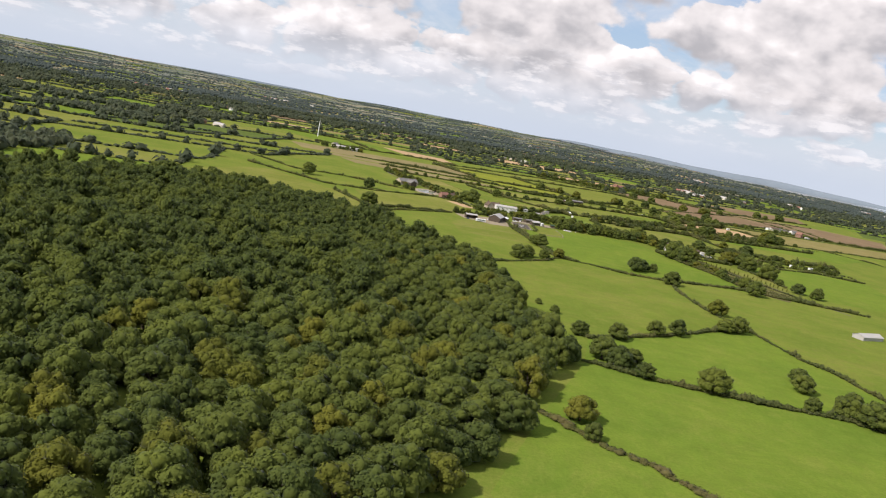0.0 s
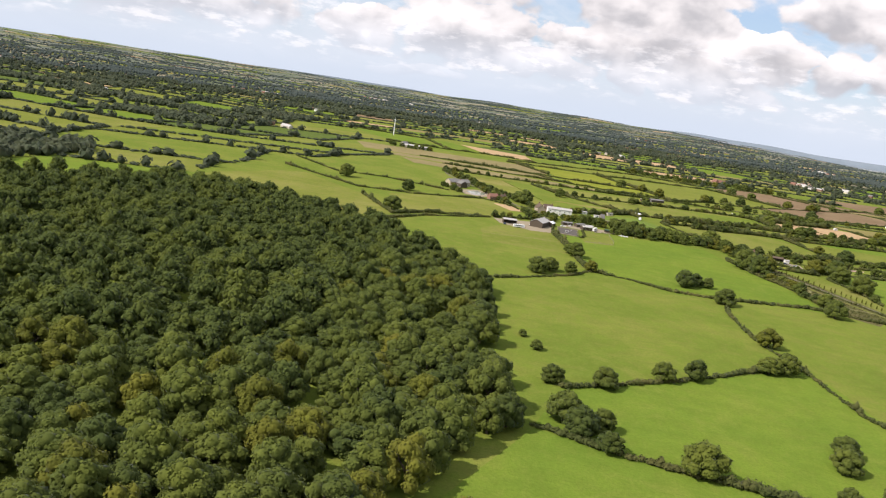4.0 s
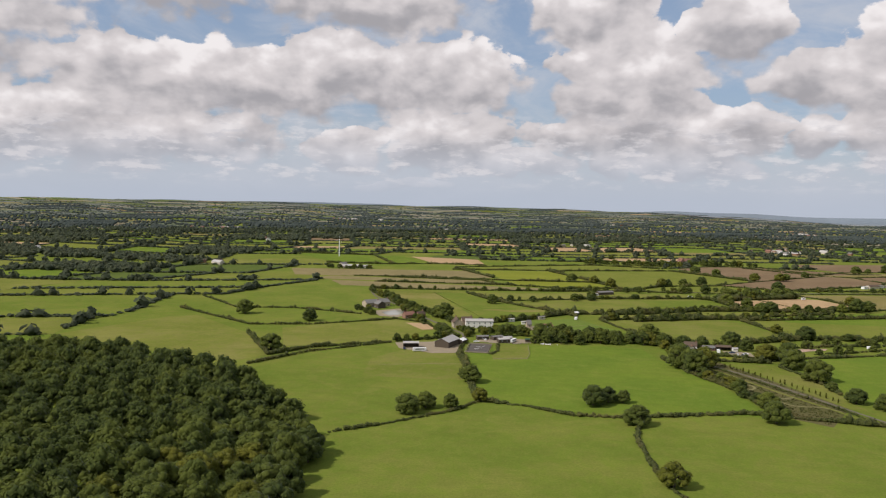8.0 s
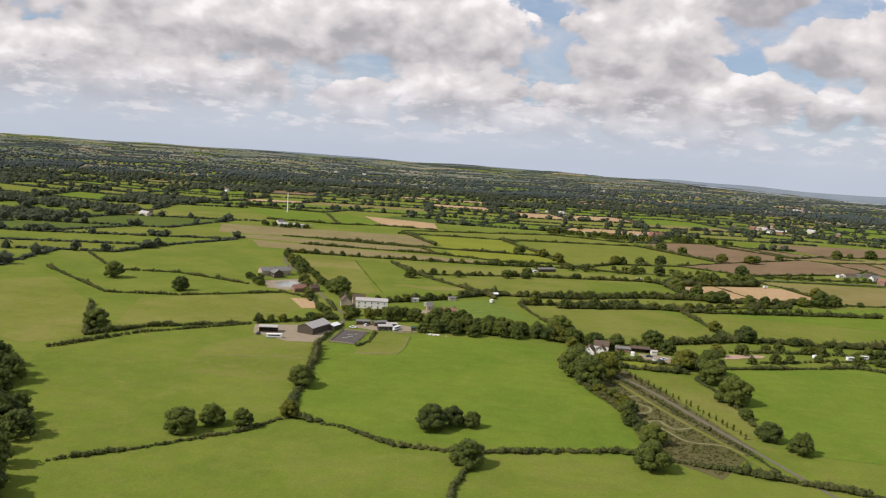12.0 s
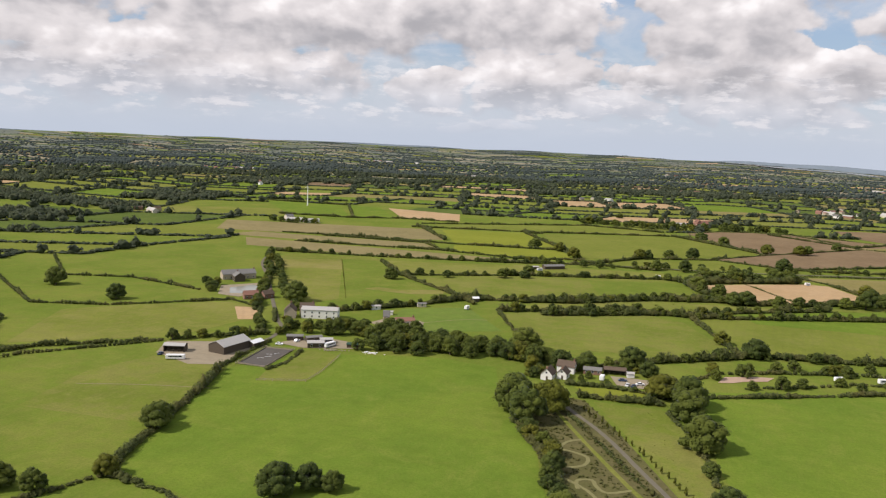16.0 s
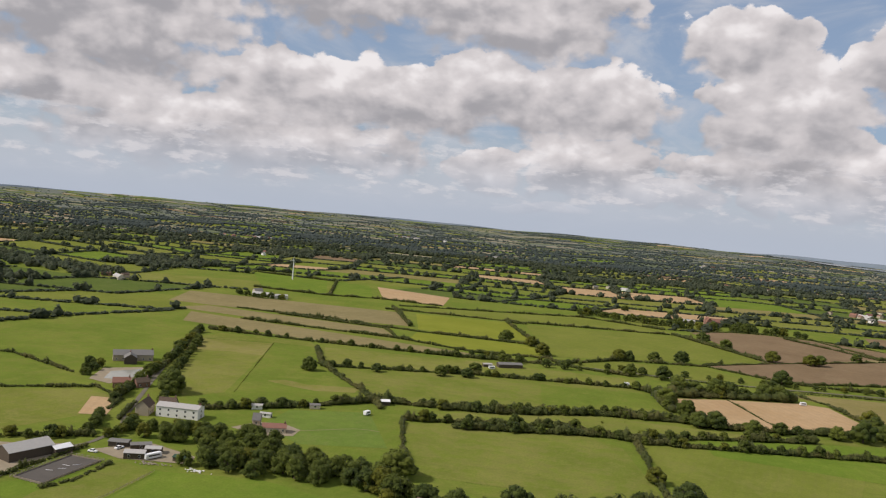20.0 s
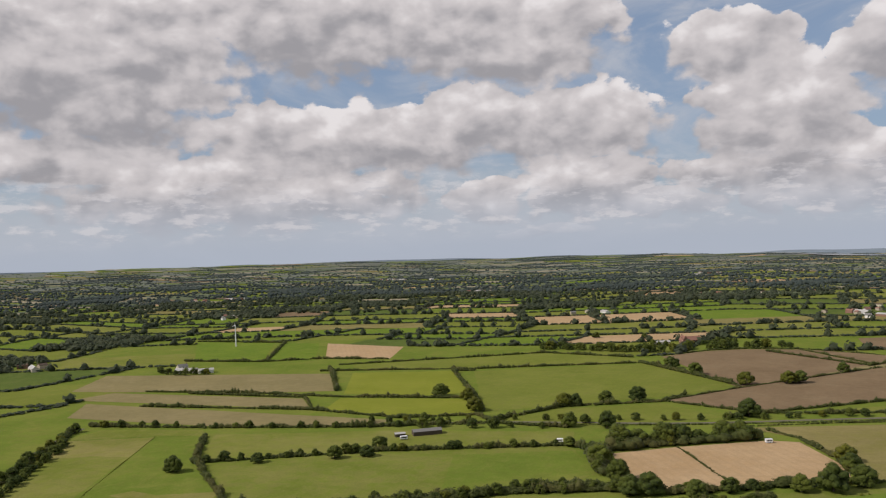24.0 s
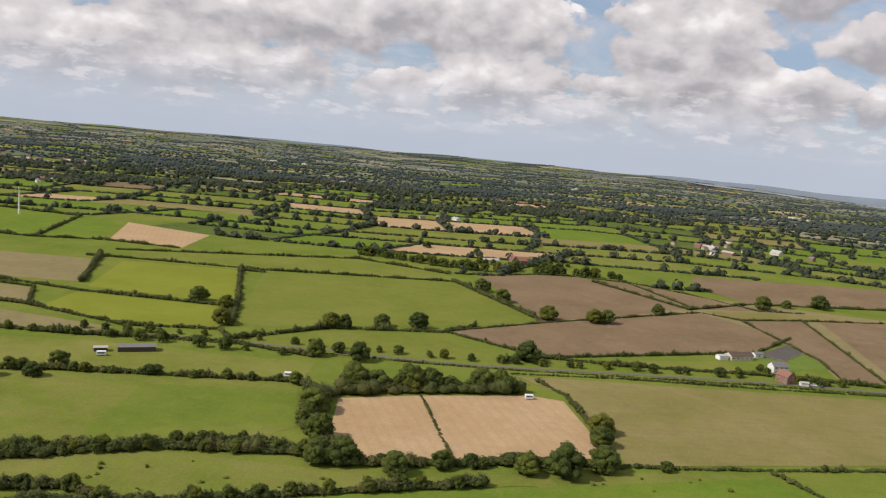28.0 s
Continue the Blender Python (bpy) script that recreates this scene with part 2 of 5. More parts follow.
OLIVE = grass("grazed olive grass", (0.152, 0.176, 0.028), (0.186, 0.204, 0.034), (0.255, 0.230, 0.075), 0.54, worn=0.6)
LIME = grass("yellow-green young crop", (0.185, 0.208, 0.024), (0.218, 0.236, 0.028), (0.26, 0.25, 0.05), stripes=0.12, heading=20, rough_tone=0.12)
DEEP = grass("deep green ley", (0.082, 0.118, 0.024), (0.108, 0.145, 0.028), (0.15, 0.165, 0.05))
TAN = grass("dry tan grass field", (0.190, 0.172, 0.050), (0.232, 0.200, 0.064), (0.28, 0.225, 0.10), 0.5, stripes=0.10, heading=72)
FALLOW = grass("brown fallow soil", (0.190, 0.132, 0.074), (0.230, 0.160, 0.090), (0.265, 0.200, 0.115), stripes=0.15, heading=70)
DUN = grass("weathered dun stubble", (0.222, 0.185, 0.082), (0.258, 0.212, 0.095), (0.29, 0.24, 0.12), stripes=0.12, heading=75)
STUBBLE = grass("sandy stubble", (0.405, 0.272, 0.138), (0.455, 0.310, 0.162), (0.49, 0.35, 0.20), 0.5, stripes=0.16, heading=-28)
# far tones: distance haze is mixed into these base colours
HAZE_GREEN = grass("far pasture greyed by haze", (0.120, 0.134, 0.098), (0.150, 0.160, 0.115), (0.19, 0.185, 0.13), sheen=0.10)
RIDGE_HAZE_TONES = ((0.066, 0.088, 0.078), (0.098, 0.120, 0.102), (0.106, 0.122, 0.100))
FAR_HAZE_GREEN = grass("distant grass dulled by haze", (0.098, 0.120, 0.052), (0.126, 0.146, 0.062), (0.150, 0.155, 0.068), sheen=0.10)
FAR_HAZE_DUN = grass("distant stubble paled by haze", (0.240, 0.210, 0.120), (0.300, 0.255, 0.150), (0.33, 0.28, 0.18), sheen=0.10)
ROUGH = grass("rough scrub grass", (0.090, 0.092, 0.030), (0.125, 0.120, 0.040), (0.160, 0.135, 0.062), 0.48, worn=0.7, rough_tone=0.4)
LAWN = grass("mown garden lawn", (0.12, 0.18, 0.03), (0.15, 0.21, 0.035), (0.19, 0.2, 0.06), worn=0.2)


def leaves(name, dark, light, autumn):
    """Foliage whose tone differs from clump to clump and from plant to plant."""
    mat, n, bsdf = material(name)
    geo = n.add("ShaderNodeNewGeometry")
    per = n.add("ShaderNodeObjectInfo").outputs["Random"]
    c = n.mix(n.ramp(geo.outputs["Random Per Island"], 0.0, 1.0, smooth=False), dark, light)
    c = n.mix(n.ramp(n.noise(geo.outputs["Position"], 0.045, 2.0, 0.6), 0.46, 0.62, 0.0, 0.75), c, autumn)
    c = n.mix(n.ramp(per, 0.2, 1.0, 0.0, 0.45), c, dark)
    fine = n.noise(geo.outputs["Position"], 1.6, 3.0, 0.7)
    c = n.mix(n.ramp(fine, 0.35, 0.7, 0.0, 0.15), c, tuple(v * 0.5 for v in dark))
    finish(n, bsdf, c, 0.8, fine, 0.3, 0.5, 0.1)
    fuzz(bsdf, 0.12)
    glow = n.add("ShaderNodeBsdfTranslucent")
    n.put(c, glow.inputs["Color"])
    both = n.add("ShaderNodeMixShader")
    both.inputs[0].default_value = 0.40
    n.put(bsdf.outputs[0], both.inputs[1])
    n.put(glow.outputs[0], both.inputs[2])
    out = [q for q in mat.node_tree.nodes if q.bl_idname == "ShaderNodeOutputMaterial"][0]
    n.put(both.outputs[0], out.inputs["Surface"])
    return mat


LEAF = leaves("oak leaves", (0.086, 0.110, 0.026), (0.150, 0.182, 0.036), (0.170, 0.196, 0.034))
LEAF_DARK = leaves("dark woodland leaves", (0.062, 0.086, 0.024), (0.112, 0.142, 0.032), (0.140, 0.166, 0.030))
LEAF_PALE = leaves("yellowing leaves", (0.115, 0.125, 0.022), (0.178, 0.192, 0.028), (0.205, 0.200, 0.030))
LEAF_HEDGE = leaves("hawthorn hedge leaves", (0.082, 0.100, 0.032), (0.138, 0.154, 0.044), (0.165, 0.152, 0.052))
# leaf greens lifted and blued to paint in the haze of distance
LEAF_HAZE = leaves("distant foliage in haze tones", (0.068, 0.086, 0.052), (0.108, 0.128, 0.070), (0.118, 0.130, 0.070))
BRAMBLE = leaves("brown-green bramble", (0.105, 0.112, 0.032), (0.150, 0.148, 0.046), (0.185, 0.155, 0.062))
# stronger painted haze: grey-blue leaves for the last hedges and copses
LEAF_RIDGE_HAZE = leaves("far ridge foliage in haze blue", *RIDGE_HAZE_TONES)


def plain(name, colour, rough=0.8, vary=0.25, scale=1.5, gloss=0.3, metal=0.0):
    mat, n, bsdf = material(name)
    p = place(n)
    a, b = n.noise(p, scale, 4.0, 0.6), n.noise(p, scale * 9, 3.0, 0.6)
    c = n.mix(n.ramp(a, 0.3, 0.75, 0.0, vary), colour, tuple(v * 0.55 for v in colour))
    c = n.mix(n.ramp(b, 0.4, 0.8, 0.0, vary * 0.6), c, tuple(v * 0.7 for v in colour))
    finish(n, bsdf, c, rough, b, 0.02, 0.4, gloss)
    bsdf.inputs["Metallic"].default_value = metal
    return mat


BARK = plain("grey-brown bark", (0.11, 0.085, 0.06), 0.9, 0.5, 2.0)


# ---- helpers for shapes ----
def link(name, bm, mat, parent=None, label=""):
    me = bpy.data.meshes.new(name)
    bm.to_mesh(me)
    bm.free()
    me.materials.append(mat)
    ob = new(name, me)
    if parent is not None:
        ob.parent = parent
    return tagged(ob, label=label)


def mesh_from(name, verts, faces, mat, smooth=True):
    """A mesh of triangles from arrays."""
    me = bpy.data.meshes.new(name)
    nv, nf = len(verts), len(faces)
    me.vertices.add(nv)
    me.vertices.foreach_set("co", np.ascontiguousarray(verts, np.float32).ravel())
    me.loops.add(nf * 3)
    me.loops.foreach_set("vertex_index", np.ascontiguousarray(faces, np.int32).ravel())
    me.polygons.add(nf)
    me.polygons.foreach_set("loop_start", np.arange(0, nf * 3, 3, dtype=np.int32))
    me.polygons.foreach_set("use_smooth", np.full(nf, smooth, bool))
    me.update(calc_edges=True)
    me.materials.append(mat)
    return me


def ico(level):
    bm = bmesh.new()
    bmesh.ops.create_icosphere(bm, subdivisions=level, radius=1.0)
    v = np.array([q.co[:] for q in bm.verts])
    f = np.array([[q.index for q in p.verts] for p in bm.faces])
    bm.free()
    return v, f


ICO1 = ico(1)
rng = np.random.default_rng(7)


def bumpy(base, amount, seed):
    v, f = base
    out = v.copy()
    for i, q in enumerate(v):
        p = Vector(q) * 1.7 + Vector((seed * 7.3, seed * 3.1, 0))
        out[i] = q * (1 + amount * noise.noise(p) + amount * 0.6 * noise.noise(p * 2.3))
    return out, f


OCTA = (np.array([(1, 0, 0), (0, 1, 0), (-1, 0, 0), (0, -1, 0), (0, 0, 1), (0, 0, -1)], float), np.array([(0, 1, 4), (1, 2, 4), (2, 3, 4), (3, 0, 4), (1, 0, 5), (2, 1, 5), (3, 2, 5), (0, 3, 5)]))
CORES = [bumpy(OCTA, 0.30, s) for s in range(6)]
LUMPS_SMALL = [bumpy(ICO1, 0.45, s) for s in range(8)]


def scatter(protos, centres, sizes, gen):
    """Many lumps in one pair of arrays: each a prototype, turned about z, scaled and moved."""
    vs, fs, at = [], [], 0
    pick = gen.integers(0, len(protos), len(centres))
    turn = gen.uniform(0, 2 * math.pi, len(centres))
    for k, (pv, pf) in enumerate(protos):
        idx = np.nonzero(pick == k)[0]
        if not len(idx):
            continue
        c, s = np.cos(turn[idx])[:, None], np.sin(turn[idx])[:, None]
        x = pv[None, :, 0] * c - pv[None, :, 1] * s
        y = pv[None, :, 0] * s + pv[None, :, 1] * c
        z = np.broadcast_to(pv[None, :, 2], x.shape)
        v = np.stack([x, y, z], -1) * sizes[idx][:, None, :] + centres[idx][:, None, :]
        f = pf[None] + (np.arange(len(idx)) * len(pv))[:, None, None] + at
        vs.append(v.reshape(-1, 3)), fs.append(f.reshape(-1, 3))
        at += len(idx) * len(pv)
    return np.concatenate(vs), np.concatenate(fs)


def sprays(centres, normals, size, gen):
    """Leaf sprays: small bent quads that face roughly outwards."""
    k = len(centres)
    nrm = normals + np.array([0, 0, 0.25]) + gen.normal(0, 0.24, (k, 3))
    nrm /= np.linalg.norm(nrm, axis=1)[:, None]
    a = np.cross(nrm, gen.normal(0, 1, (k, 3)))
    a /= np.linalg.norm(a, axis=1)[:, None]
    b = np.cross(nrm, a)
    s = (size * gen.uniform(0.6, 1.35, k))[:, None]
    v = np.stack([centres - a * s, centres - b * s * 0.7 + nrm * s * 0.15, centres + a * s, centres + b * s * 0.7 + nrm * s * 0.15], 1)
    at = (np.arange(k) * 4)[:, None]
    f = np.concatenate([at + np.array([[0, 1, 2]]), at + np.array([[0, 2, 3]])])
    return v.reshape(-1, 3), f


def crown_arrays(seed, lobes, leaf_count, protos, leaf=0.098, fat=1.0):
    """A broad crown of unit radius that hangs nearly to the ground, its top near 1.75: overlapping lobes under a coat of leaf sprays."""
    gen = np.random.default_rng(seed)
    k = np.arange(lobes)
    tier = k / lobes
    ring = 2.4 * k + gen.uniform(0, 1.2, lobes)
    rad = np.where(tier < 0.22, 0.26, np.where(tier < 0.6, 0.62, 0.70)) * gen.uniform(0.75, 1.10, lobes)
    cz = np.where(tier < 0.22, gen.uniform(1.15, 1.42, lobes), np.where(tier < 0.6, gen.uniform(0.75, 1.15, lobes), gen.uniform(0.32, 0.70, lobes)))
    c = np.stack([np.cos(ring) * rad, np.sin(ring) * rad, cz], 1)
    r = gen.uniform(0.25, 0.40, lobes) * (1.0 if lobes > 20 else 1.12) * fat
    sizes = np.stack([r, r, r * 0.85], 1)
    v, f = scatter(protos, c, sizes * 0.98, gen)
    which = gen.choice(lobes, leaf_count, p=r ** 2 / (r ** 2).sum())
    d = gen.normal(0, 1, (leaf_count, 3))
    d[:, 2] = np.abs(d[:, 2]) * 1.2 - 0.40
    d /= np.linalg.norm(d, axis=1)[:, None]
    pos = c[which] + d * sizes[which] * gen.uniform(0.84, 1.24, leaf_count)[:, None]
    lv, lf = sprays(pos, d, leaf, gen)
    return np.concatenate([v, lv]), np.concatenate([f, lf + len(v)])


def trunk_bm(seed):
    """A tapered trunk with a few rising limbs, unit crown radius."""
    gen = random.Random(seed)
    bm = bmesh.new()

    def limb(a, b, ra, rb):
        axis = Vector(b) - Vector(a)
        m = Matrix.Translation((Vector(a) + Vector(b)) / 2) @ axis.to_track_quat("Z", "Y").to_matrix().to_4x4()
        bmesh.ops.create_cone(bm, cap_ends=True, segments=7, radius1=ra, radius2=rb, depth=axis.length, matrix=m)

    limb((0, 0, -0.03), (0.01, 0.02, 0.55), 0.085, 0.055)
    for i in range(4):
        w = i * 1.6 + gen.random()
        limb((0.01, 0.02, 0.42), (0.45 * math.cos(w), 0.45 * math.sin(w), 0.85 + 0.3 * gen.random()), 0.045, 0.015)
    return bm


def tree_kind(seed, leaf, lobes=40, sprays_n=2100, protos=None):
    trunk = bpy.data.meshes.new("trunk")
    bm = trunk_bm(seed)
    bm.to_mesh(trunk)
    bm.free()
    trunk.materials.append(BARK)
    big = lobes > 24
    v, f = crown_arrays(seed, lobes, sprays_n, protos or (LUMPS_SMALL if big else CORES), 0.060 if big else 0.088, 0.86 if big else 0.95)
    return trunk, mesh_from("crown", v, f, leaf)


def tree(kind, x, y, r, tall=1.0, turn=0.0, z=0.0, name="oak_tree", label="", group=""):
    trunk, crown = kind
    root = new(name)
    root.matrix_world = Matrix.Translation((x, y, z)) @ Matrix.Rotation(turn, 4, "Z") @ Matrix.Diagonal((r, r, r * tall, 1))
    for part_name, me in (("trunk", trunk), ("crown", crown)):
        ob = new(part_name, me)
        ob.parent = root
    return tagged(root, label, "tree", group)


OAKS = [tree_kind(s, LEAF) for s in range(5)]
DARK_OAKS = [tree_kind(s + 11, LEAF_DARK) for s in range(4)]
SMALL_TREES = [tree_kind(s + 51, LEAF, 20, 850) for s in range(4)] + [tree_kind(s + 57, LEAF_DARK, 20, 850) for s in range(3)] + [tree_kind(61, LEAF_PALE, 18, 760)]
PALE_TREES = [tree_kind(s + 31, LEAF_PALE, 36) for s in range(2)]
# ---- ground ----
def inside(px, py, poly):
    hit = np.zeros(np.shape(px), bool)
    j = len(poly) - 1
    for i in range(len(poly)):
        (xi, yi), (xj, yj) = poly[i][:2], poly[j][:2]
        if yi != yj:
            hit ^= ((yi > py) != (yj > py)) & (px < (xj - xi) * (py - yi) / (yj - yi) + xi)
        j = i
    return hit


MID = Vector((200.0, 400.0))
RIM, FLAT, RISE = 4500.0, 2300.0, 46.0


def height(x, y):
    """Level farmland that climbs slowly into low hills at the horizon."""
    x, y = np.asarray(x, float), np.asarray(y, float)
    d = np.hypot(x - MID.x, y - MID.y)
    s = np.clip((d - FLAT) / (RIM - FLAT), 0, 1)
    a = np.arctan2(y - MID.y, x - MID.x)
    hills = 1 + 0.05 * np.sin(a * 9 + 1) + 0.05 * np.sin(a * 23) + 0.04 * np.sin(a * 51 + 2)
    return s ** 1.5 * (RISE * hills + np.where(x > MID.x, np.clip((MID.x - x) * 0.030, -62, 0), np.clip((MID.x - x) * 0.006, 0, 15)))


def build_ground():
    rings = [0, 60, 200, 500, 900, 1400, 1900] + list(np.linspace(2300, 4500, 24))
    seg = 180
    verts = [(MID.x, MID.y, 0.0)]
    for r in rings[1:]:
        for i in range(seg):
            a = 2 * math.pi * i / seg
            px, py = MID.x + r * math.cos(a), MID.y + r * math.sin(a)
            verts.append((px, py, float(height(px, py)) - 0.06))
    faces = [(0, 1 + i, 1 + (i + 1) % seg) for i in range(seg)]
    for k in range(len(rings) - 2):
        a, b = 1 + k * seg, 1 + (k + 1) * seg
        for i in range(seg):
            j = (i + 1) % seg
            faces += [(a + i, b + i, b + j), (a + i, b + j, a + j)]
    ob = new("ground", mesh_from("ground", np.array(verts), np.array(faces), GREEN, True))
    tagged(ob, "green farmland running out to low hills", "ground", kind="structure")


build_ground()


def build_far_ridge():
    """The estuary's far shore: a long low ridge behind the last fields, blue-grey haze painted into its colour."""
    verts, faces = [], []
    k = 240
    for i in range(k + 1):
        a = radians(35 + 130 * i / k)
        top = float(height(MID.x + RIM * math.cos(a), MID.y + RIM * math.sin(a))) + 3 + 4 * math.sin(a * 11) + 3 * math.sin(a * 27 + 1) + 1.2 * math.sin(a * 70)
        top += min(26.0, max(0.0, RIM * math.cos(a)) * 0.014)
        top += 9 * math.exp(-((math.degrees(a) - 68) / 12) ** 2)
        for r, z in ((RIM + 4, -5.0), (RIM + 6, top), (RIM + 40, top - 1), (RIM + 42, -5.0)):
            verts.append((MID.x + r * math.cos(a), MID.y + r * math.sin(a), z))
    for i in range(k):
        for j in range(3):
            p = i * 4 + j
            faces += [(p, p + 4, p + 5), (p, p + 5, p + 1)]
    # the blue-grey is distance haze put into the base colour
    mat = plain("far hills in haze blue-grey", (0.20, 0.24, 0.28), 1.0, 0.25, 0.01, 0.0)
    tagged(new("backdrop", mesh_from("backdrop", np.array(verts), np.array(faces), mat)), "low hills on the horizon, toned blue-grey by haze", "hills", kind="structure")


build_far_ridge()


def build_estuary():
    """A long pale reach of water before the far shore."""
    mat, n, bsdf = material("silty estuary water")
    ripple = n.noise(place(n), 0.05, 3.0, 0.6)
    finish(n, bsdf, n.mix(n.ramp(ripple, 0.3, 0.7), (0.20, 0.21, 0.20), (0.26, 0.26, 0.24)), 0.22, ripple, 0.2, 0.2, 0.5)
    verts, faces = [], []
    k = 60
    for i in range(k + 1):
        a = radians(86 - 46 * i / k)
        near = RIM - 60 - 420 * math.sin(math.pi * i / k) ** 0.6 + 40 * math.sin(i * 0.7) + 26 * math.sin(i * 1.9)
        far = RIM + 3
        z = max(float(height(MID.x + r * math.cos(a), MID.y + r * math.sin(a))) for r in (near, (near + far) / 2, far)) + 0.5
        verts += [(MID.x + near * math.cos(a), MID.y + near * math.sin(a), z), (MID.x + far * math.cos(a), MID.y + far * math.sin(a), z)]
    for i in range(k):
        p = i * 2
        faces += [(p, p + 1, p + 3), (p, p + 3, p + 2)]
    tagged(new("water", mesh_from("water", np.array(verts), np.array(faces), mat)), "pale grey estuary under far hills", "water", kind="structure")


build_estuary()

FIELDS = []


def field(mat, label, *corners):
    """One field: a slightly raised sheet of grass, crop or soil between its hedges."""
    i = len(FIELDS)
    z = 0.004 + 0.0015 * i
    bm = bmesh.new()
    f = bm.faces.new([bm.verts.new((x, y, z)) for x, y in corners])
    f.normal_update()
    if f.normal.z < 0:
        f.normal_flip()
    bmesh.ops.triangulate(bm, faces=[f])
    ob = link("field", bm, mat)
    tagged(ob, label, "field", "fields", "structure")
    FIELDS.append([Vector(c) for c in corners])
    return ob


# round the wood
field(GREEN, "grazed green pasture behind the farm yard", (-60, 672), (-36, 720), (12, 768), (67, 762), (85, 657), (94, 610), (34, 540), (2, 579))
field(GREEN, "large open green pasture beside the wood", (34, 540), (84, 589), (94, 610), (119, 607), (145, 593), (175, 594), (174, 547), (178, 508), (190, 468), (131, 417), (82, 380), (62, 394), (54, 445), (44, 491))
field(GREEN, "green pasture with a lone oak in its hedge", (177, 594), (233, 616), (320, 606), (330, 470), (211, 410), (200, 448), (190, 468), (178, 508))
field(BRIGHT, "bright green pasture between low hedges", (82, 380), (131, 417), (190, 468), (200, 448), (214, 374), (230, 300), (181, 323), (119, 328), (74, 340))
field(BRIGHT, "bright green open field below the wood edge", (74, 338), (119, 326), (181, 321), (215, 300), (220, 150), (60, 130), (28, 200), (48, 265))
field(BRIGHT, "flat green field along the farm lane", (65, 730), (98, 776), (153, 796), (194, 790), (204, 750), (224, 711), (242, 633), (245, 614), (177, 606), (145, 600), (119, 610), (96, 616), (84, 660))
# round the farm
field(GRAZED, "worn brownish paddock beside the farm yard", (11, 710), (24, 742), (53, 745), (70, 735), (80, 658), (18, 657))
field(GRAZED, "worn paddock in front of the riding arena", (88, 743), (92, 724), (114, 731), (115, 748), (112, 780), (92, 784))
field(OLIVE, "pale olive pasture behind the wood", (-203, 843), (-183, 855), (-104, 779), (-59, 703), (-77, 675), (-128, 691), (-240, 740))
field(OLIVE, "olive paddock beside the farm yard", (-89, 812), (-51, 847), (-8, 875), (10, 871), (26, 829), (12, 780), (-60, 735))
field(GREEN, "narrow green paddock behind a hedge", (-169, 905), (-118, 920), (-46, 900), (-12, 884), (-71, 836), (-120, 822))
field(STUBBLE, "small square of bare sandy soil", (3, 864), (19, 869), (36, 838), (23, 832))
field(OLIVE, "worn olive pasture behind the lane", (-72, 1059), (-9, 1085), (59, 925), (43, 893), (-15, 951))
field(WORN, "straw-coloured end of a worn pasture", (-72, 1059), (-9, 1085), (13, 1034), (-18, 1030), (-46, 1014))
field(GREEN, "green pasture with worn patches", (-8, 1085), (27, 1091), (121, 973), (108, 922), (60, 905))
field(WORN, "worn straw patch across a green pasture", (58, 962), (66, 972), (84, 969), (117, 982), (119, 968), (96, 956), (76, 958))
field(OLIVE, "long pale pasture strip", (31, 1100), (152, 1135), (280, 1155), (285, 1120), (167, 1082), (64, 1032))
field(GRAZED, "wide olive pasture between hedges", (72, 1030), (167, 1078), (285, 1117), (308, 1056), (292, 1031), (215, 979), (141, 963), (121, 980))
field(LAWN, "green paddock behind the cottages", (107, 905), (147, 928), (183, 869), (143, 850), (110, 868))
field(GRAZED, "broad green pasture behind the tree row", (171, 920), (259, 964), (292, 944), (321, 862), (264, 828), (251, 845), (209, 838), (192, 874))
field(SUNNY, "green pasture beside the wide hedge", (299, 961), (425, 1010), (398, 878), (336, 870), (323, 887))
field(BRIGHT, "bright green field below the old oaks", (292, 785), (384, 815), (430, 800), (400, 640), (308, 640), (297, 690), (297, 741))
field(ROUGH, "rough scrub meadow with trodden paths", (225, 757), (243, 752), (258, 720), (290, 640), (270, 600), (247, 618), (240, 664), (216, 715))
field(GRAZED, "thin grazed meadow beside the lane", (247, 752), (279, 751), (290, 715), (296, 660), (300, 630), (290, 640), (262, 716))
field(LIME, "yellow-green bank above the meadow", (236, 772), (268, 776), (278, 756), (246, 756))
# beyond the long hedge
field(LIME, "yellow-green young crop", (54, 1263), (10, 1375), (112, 1398), (165, 1286), (139, 1267))
field(LIME, "green strip below the young crop", (71, 1187), (60, 1243), (173, 1256), (198, 1194), (145, 1182))
field(SUNNY, "large bright green field", (200, 1209), (135, 1399), (305, 1470), (387, 1351), (348, 1304), (256, 1240))
field(SUNNY, "narrow green strip along the lane", (216, 1178), (258, 1230), (330, 1262), (379, 1217), (325, 1193), (275, 1170))
field(SUNNY, "green strip behind the large field", (-17, 1427), (179, 1536), (284, 1508), (294, 1474), (130, 1416), (8, 1392))
field(STUBBLE, "sandy stubble field", (-73, 1474), (-140, 1611), (-16, 1583), (9, 1476))
field(BRIGHT, "green field below the wind turbine", (-232, 1438), (-356, 1614), (-224, 1612), (-140, 1442))
field(BRIGHT, "green field beside the wind turbine", (-133, 1442), (-206, 1612), (-153, 1611), (-79, 1457))
field(DUN, "dun fallow strip", (-225, 1232), (-262, 1322), (-12, 1367), (41, 1275), (-30, 1255))
field(DUN, "long dun fallow strip", (-130, 1128), (-160, 1182), (142, 1168), (133, 1150), (10, 1124))
field(DUN, "dun soil strip between hedges", (-190, 1193), (-175, 1232), (27, 1236), (56, 1196))
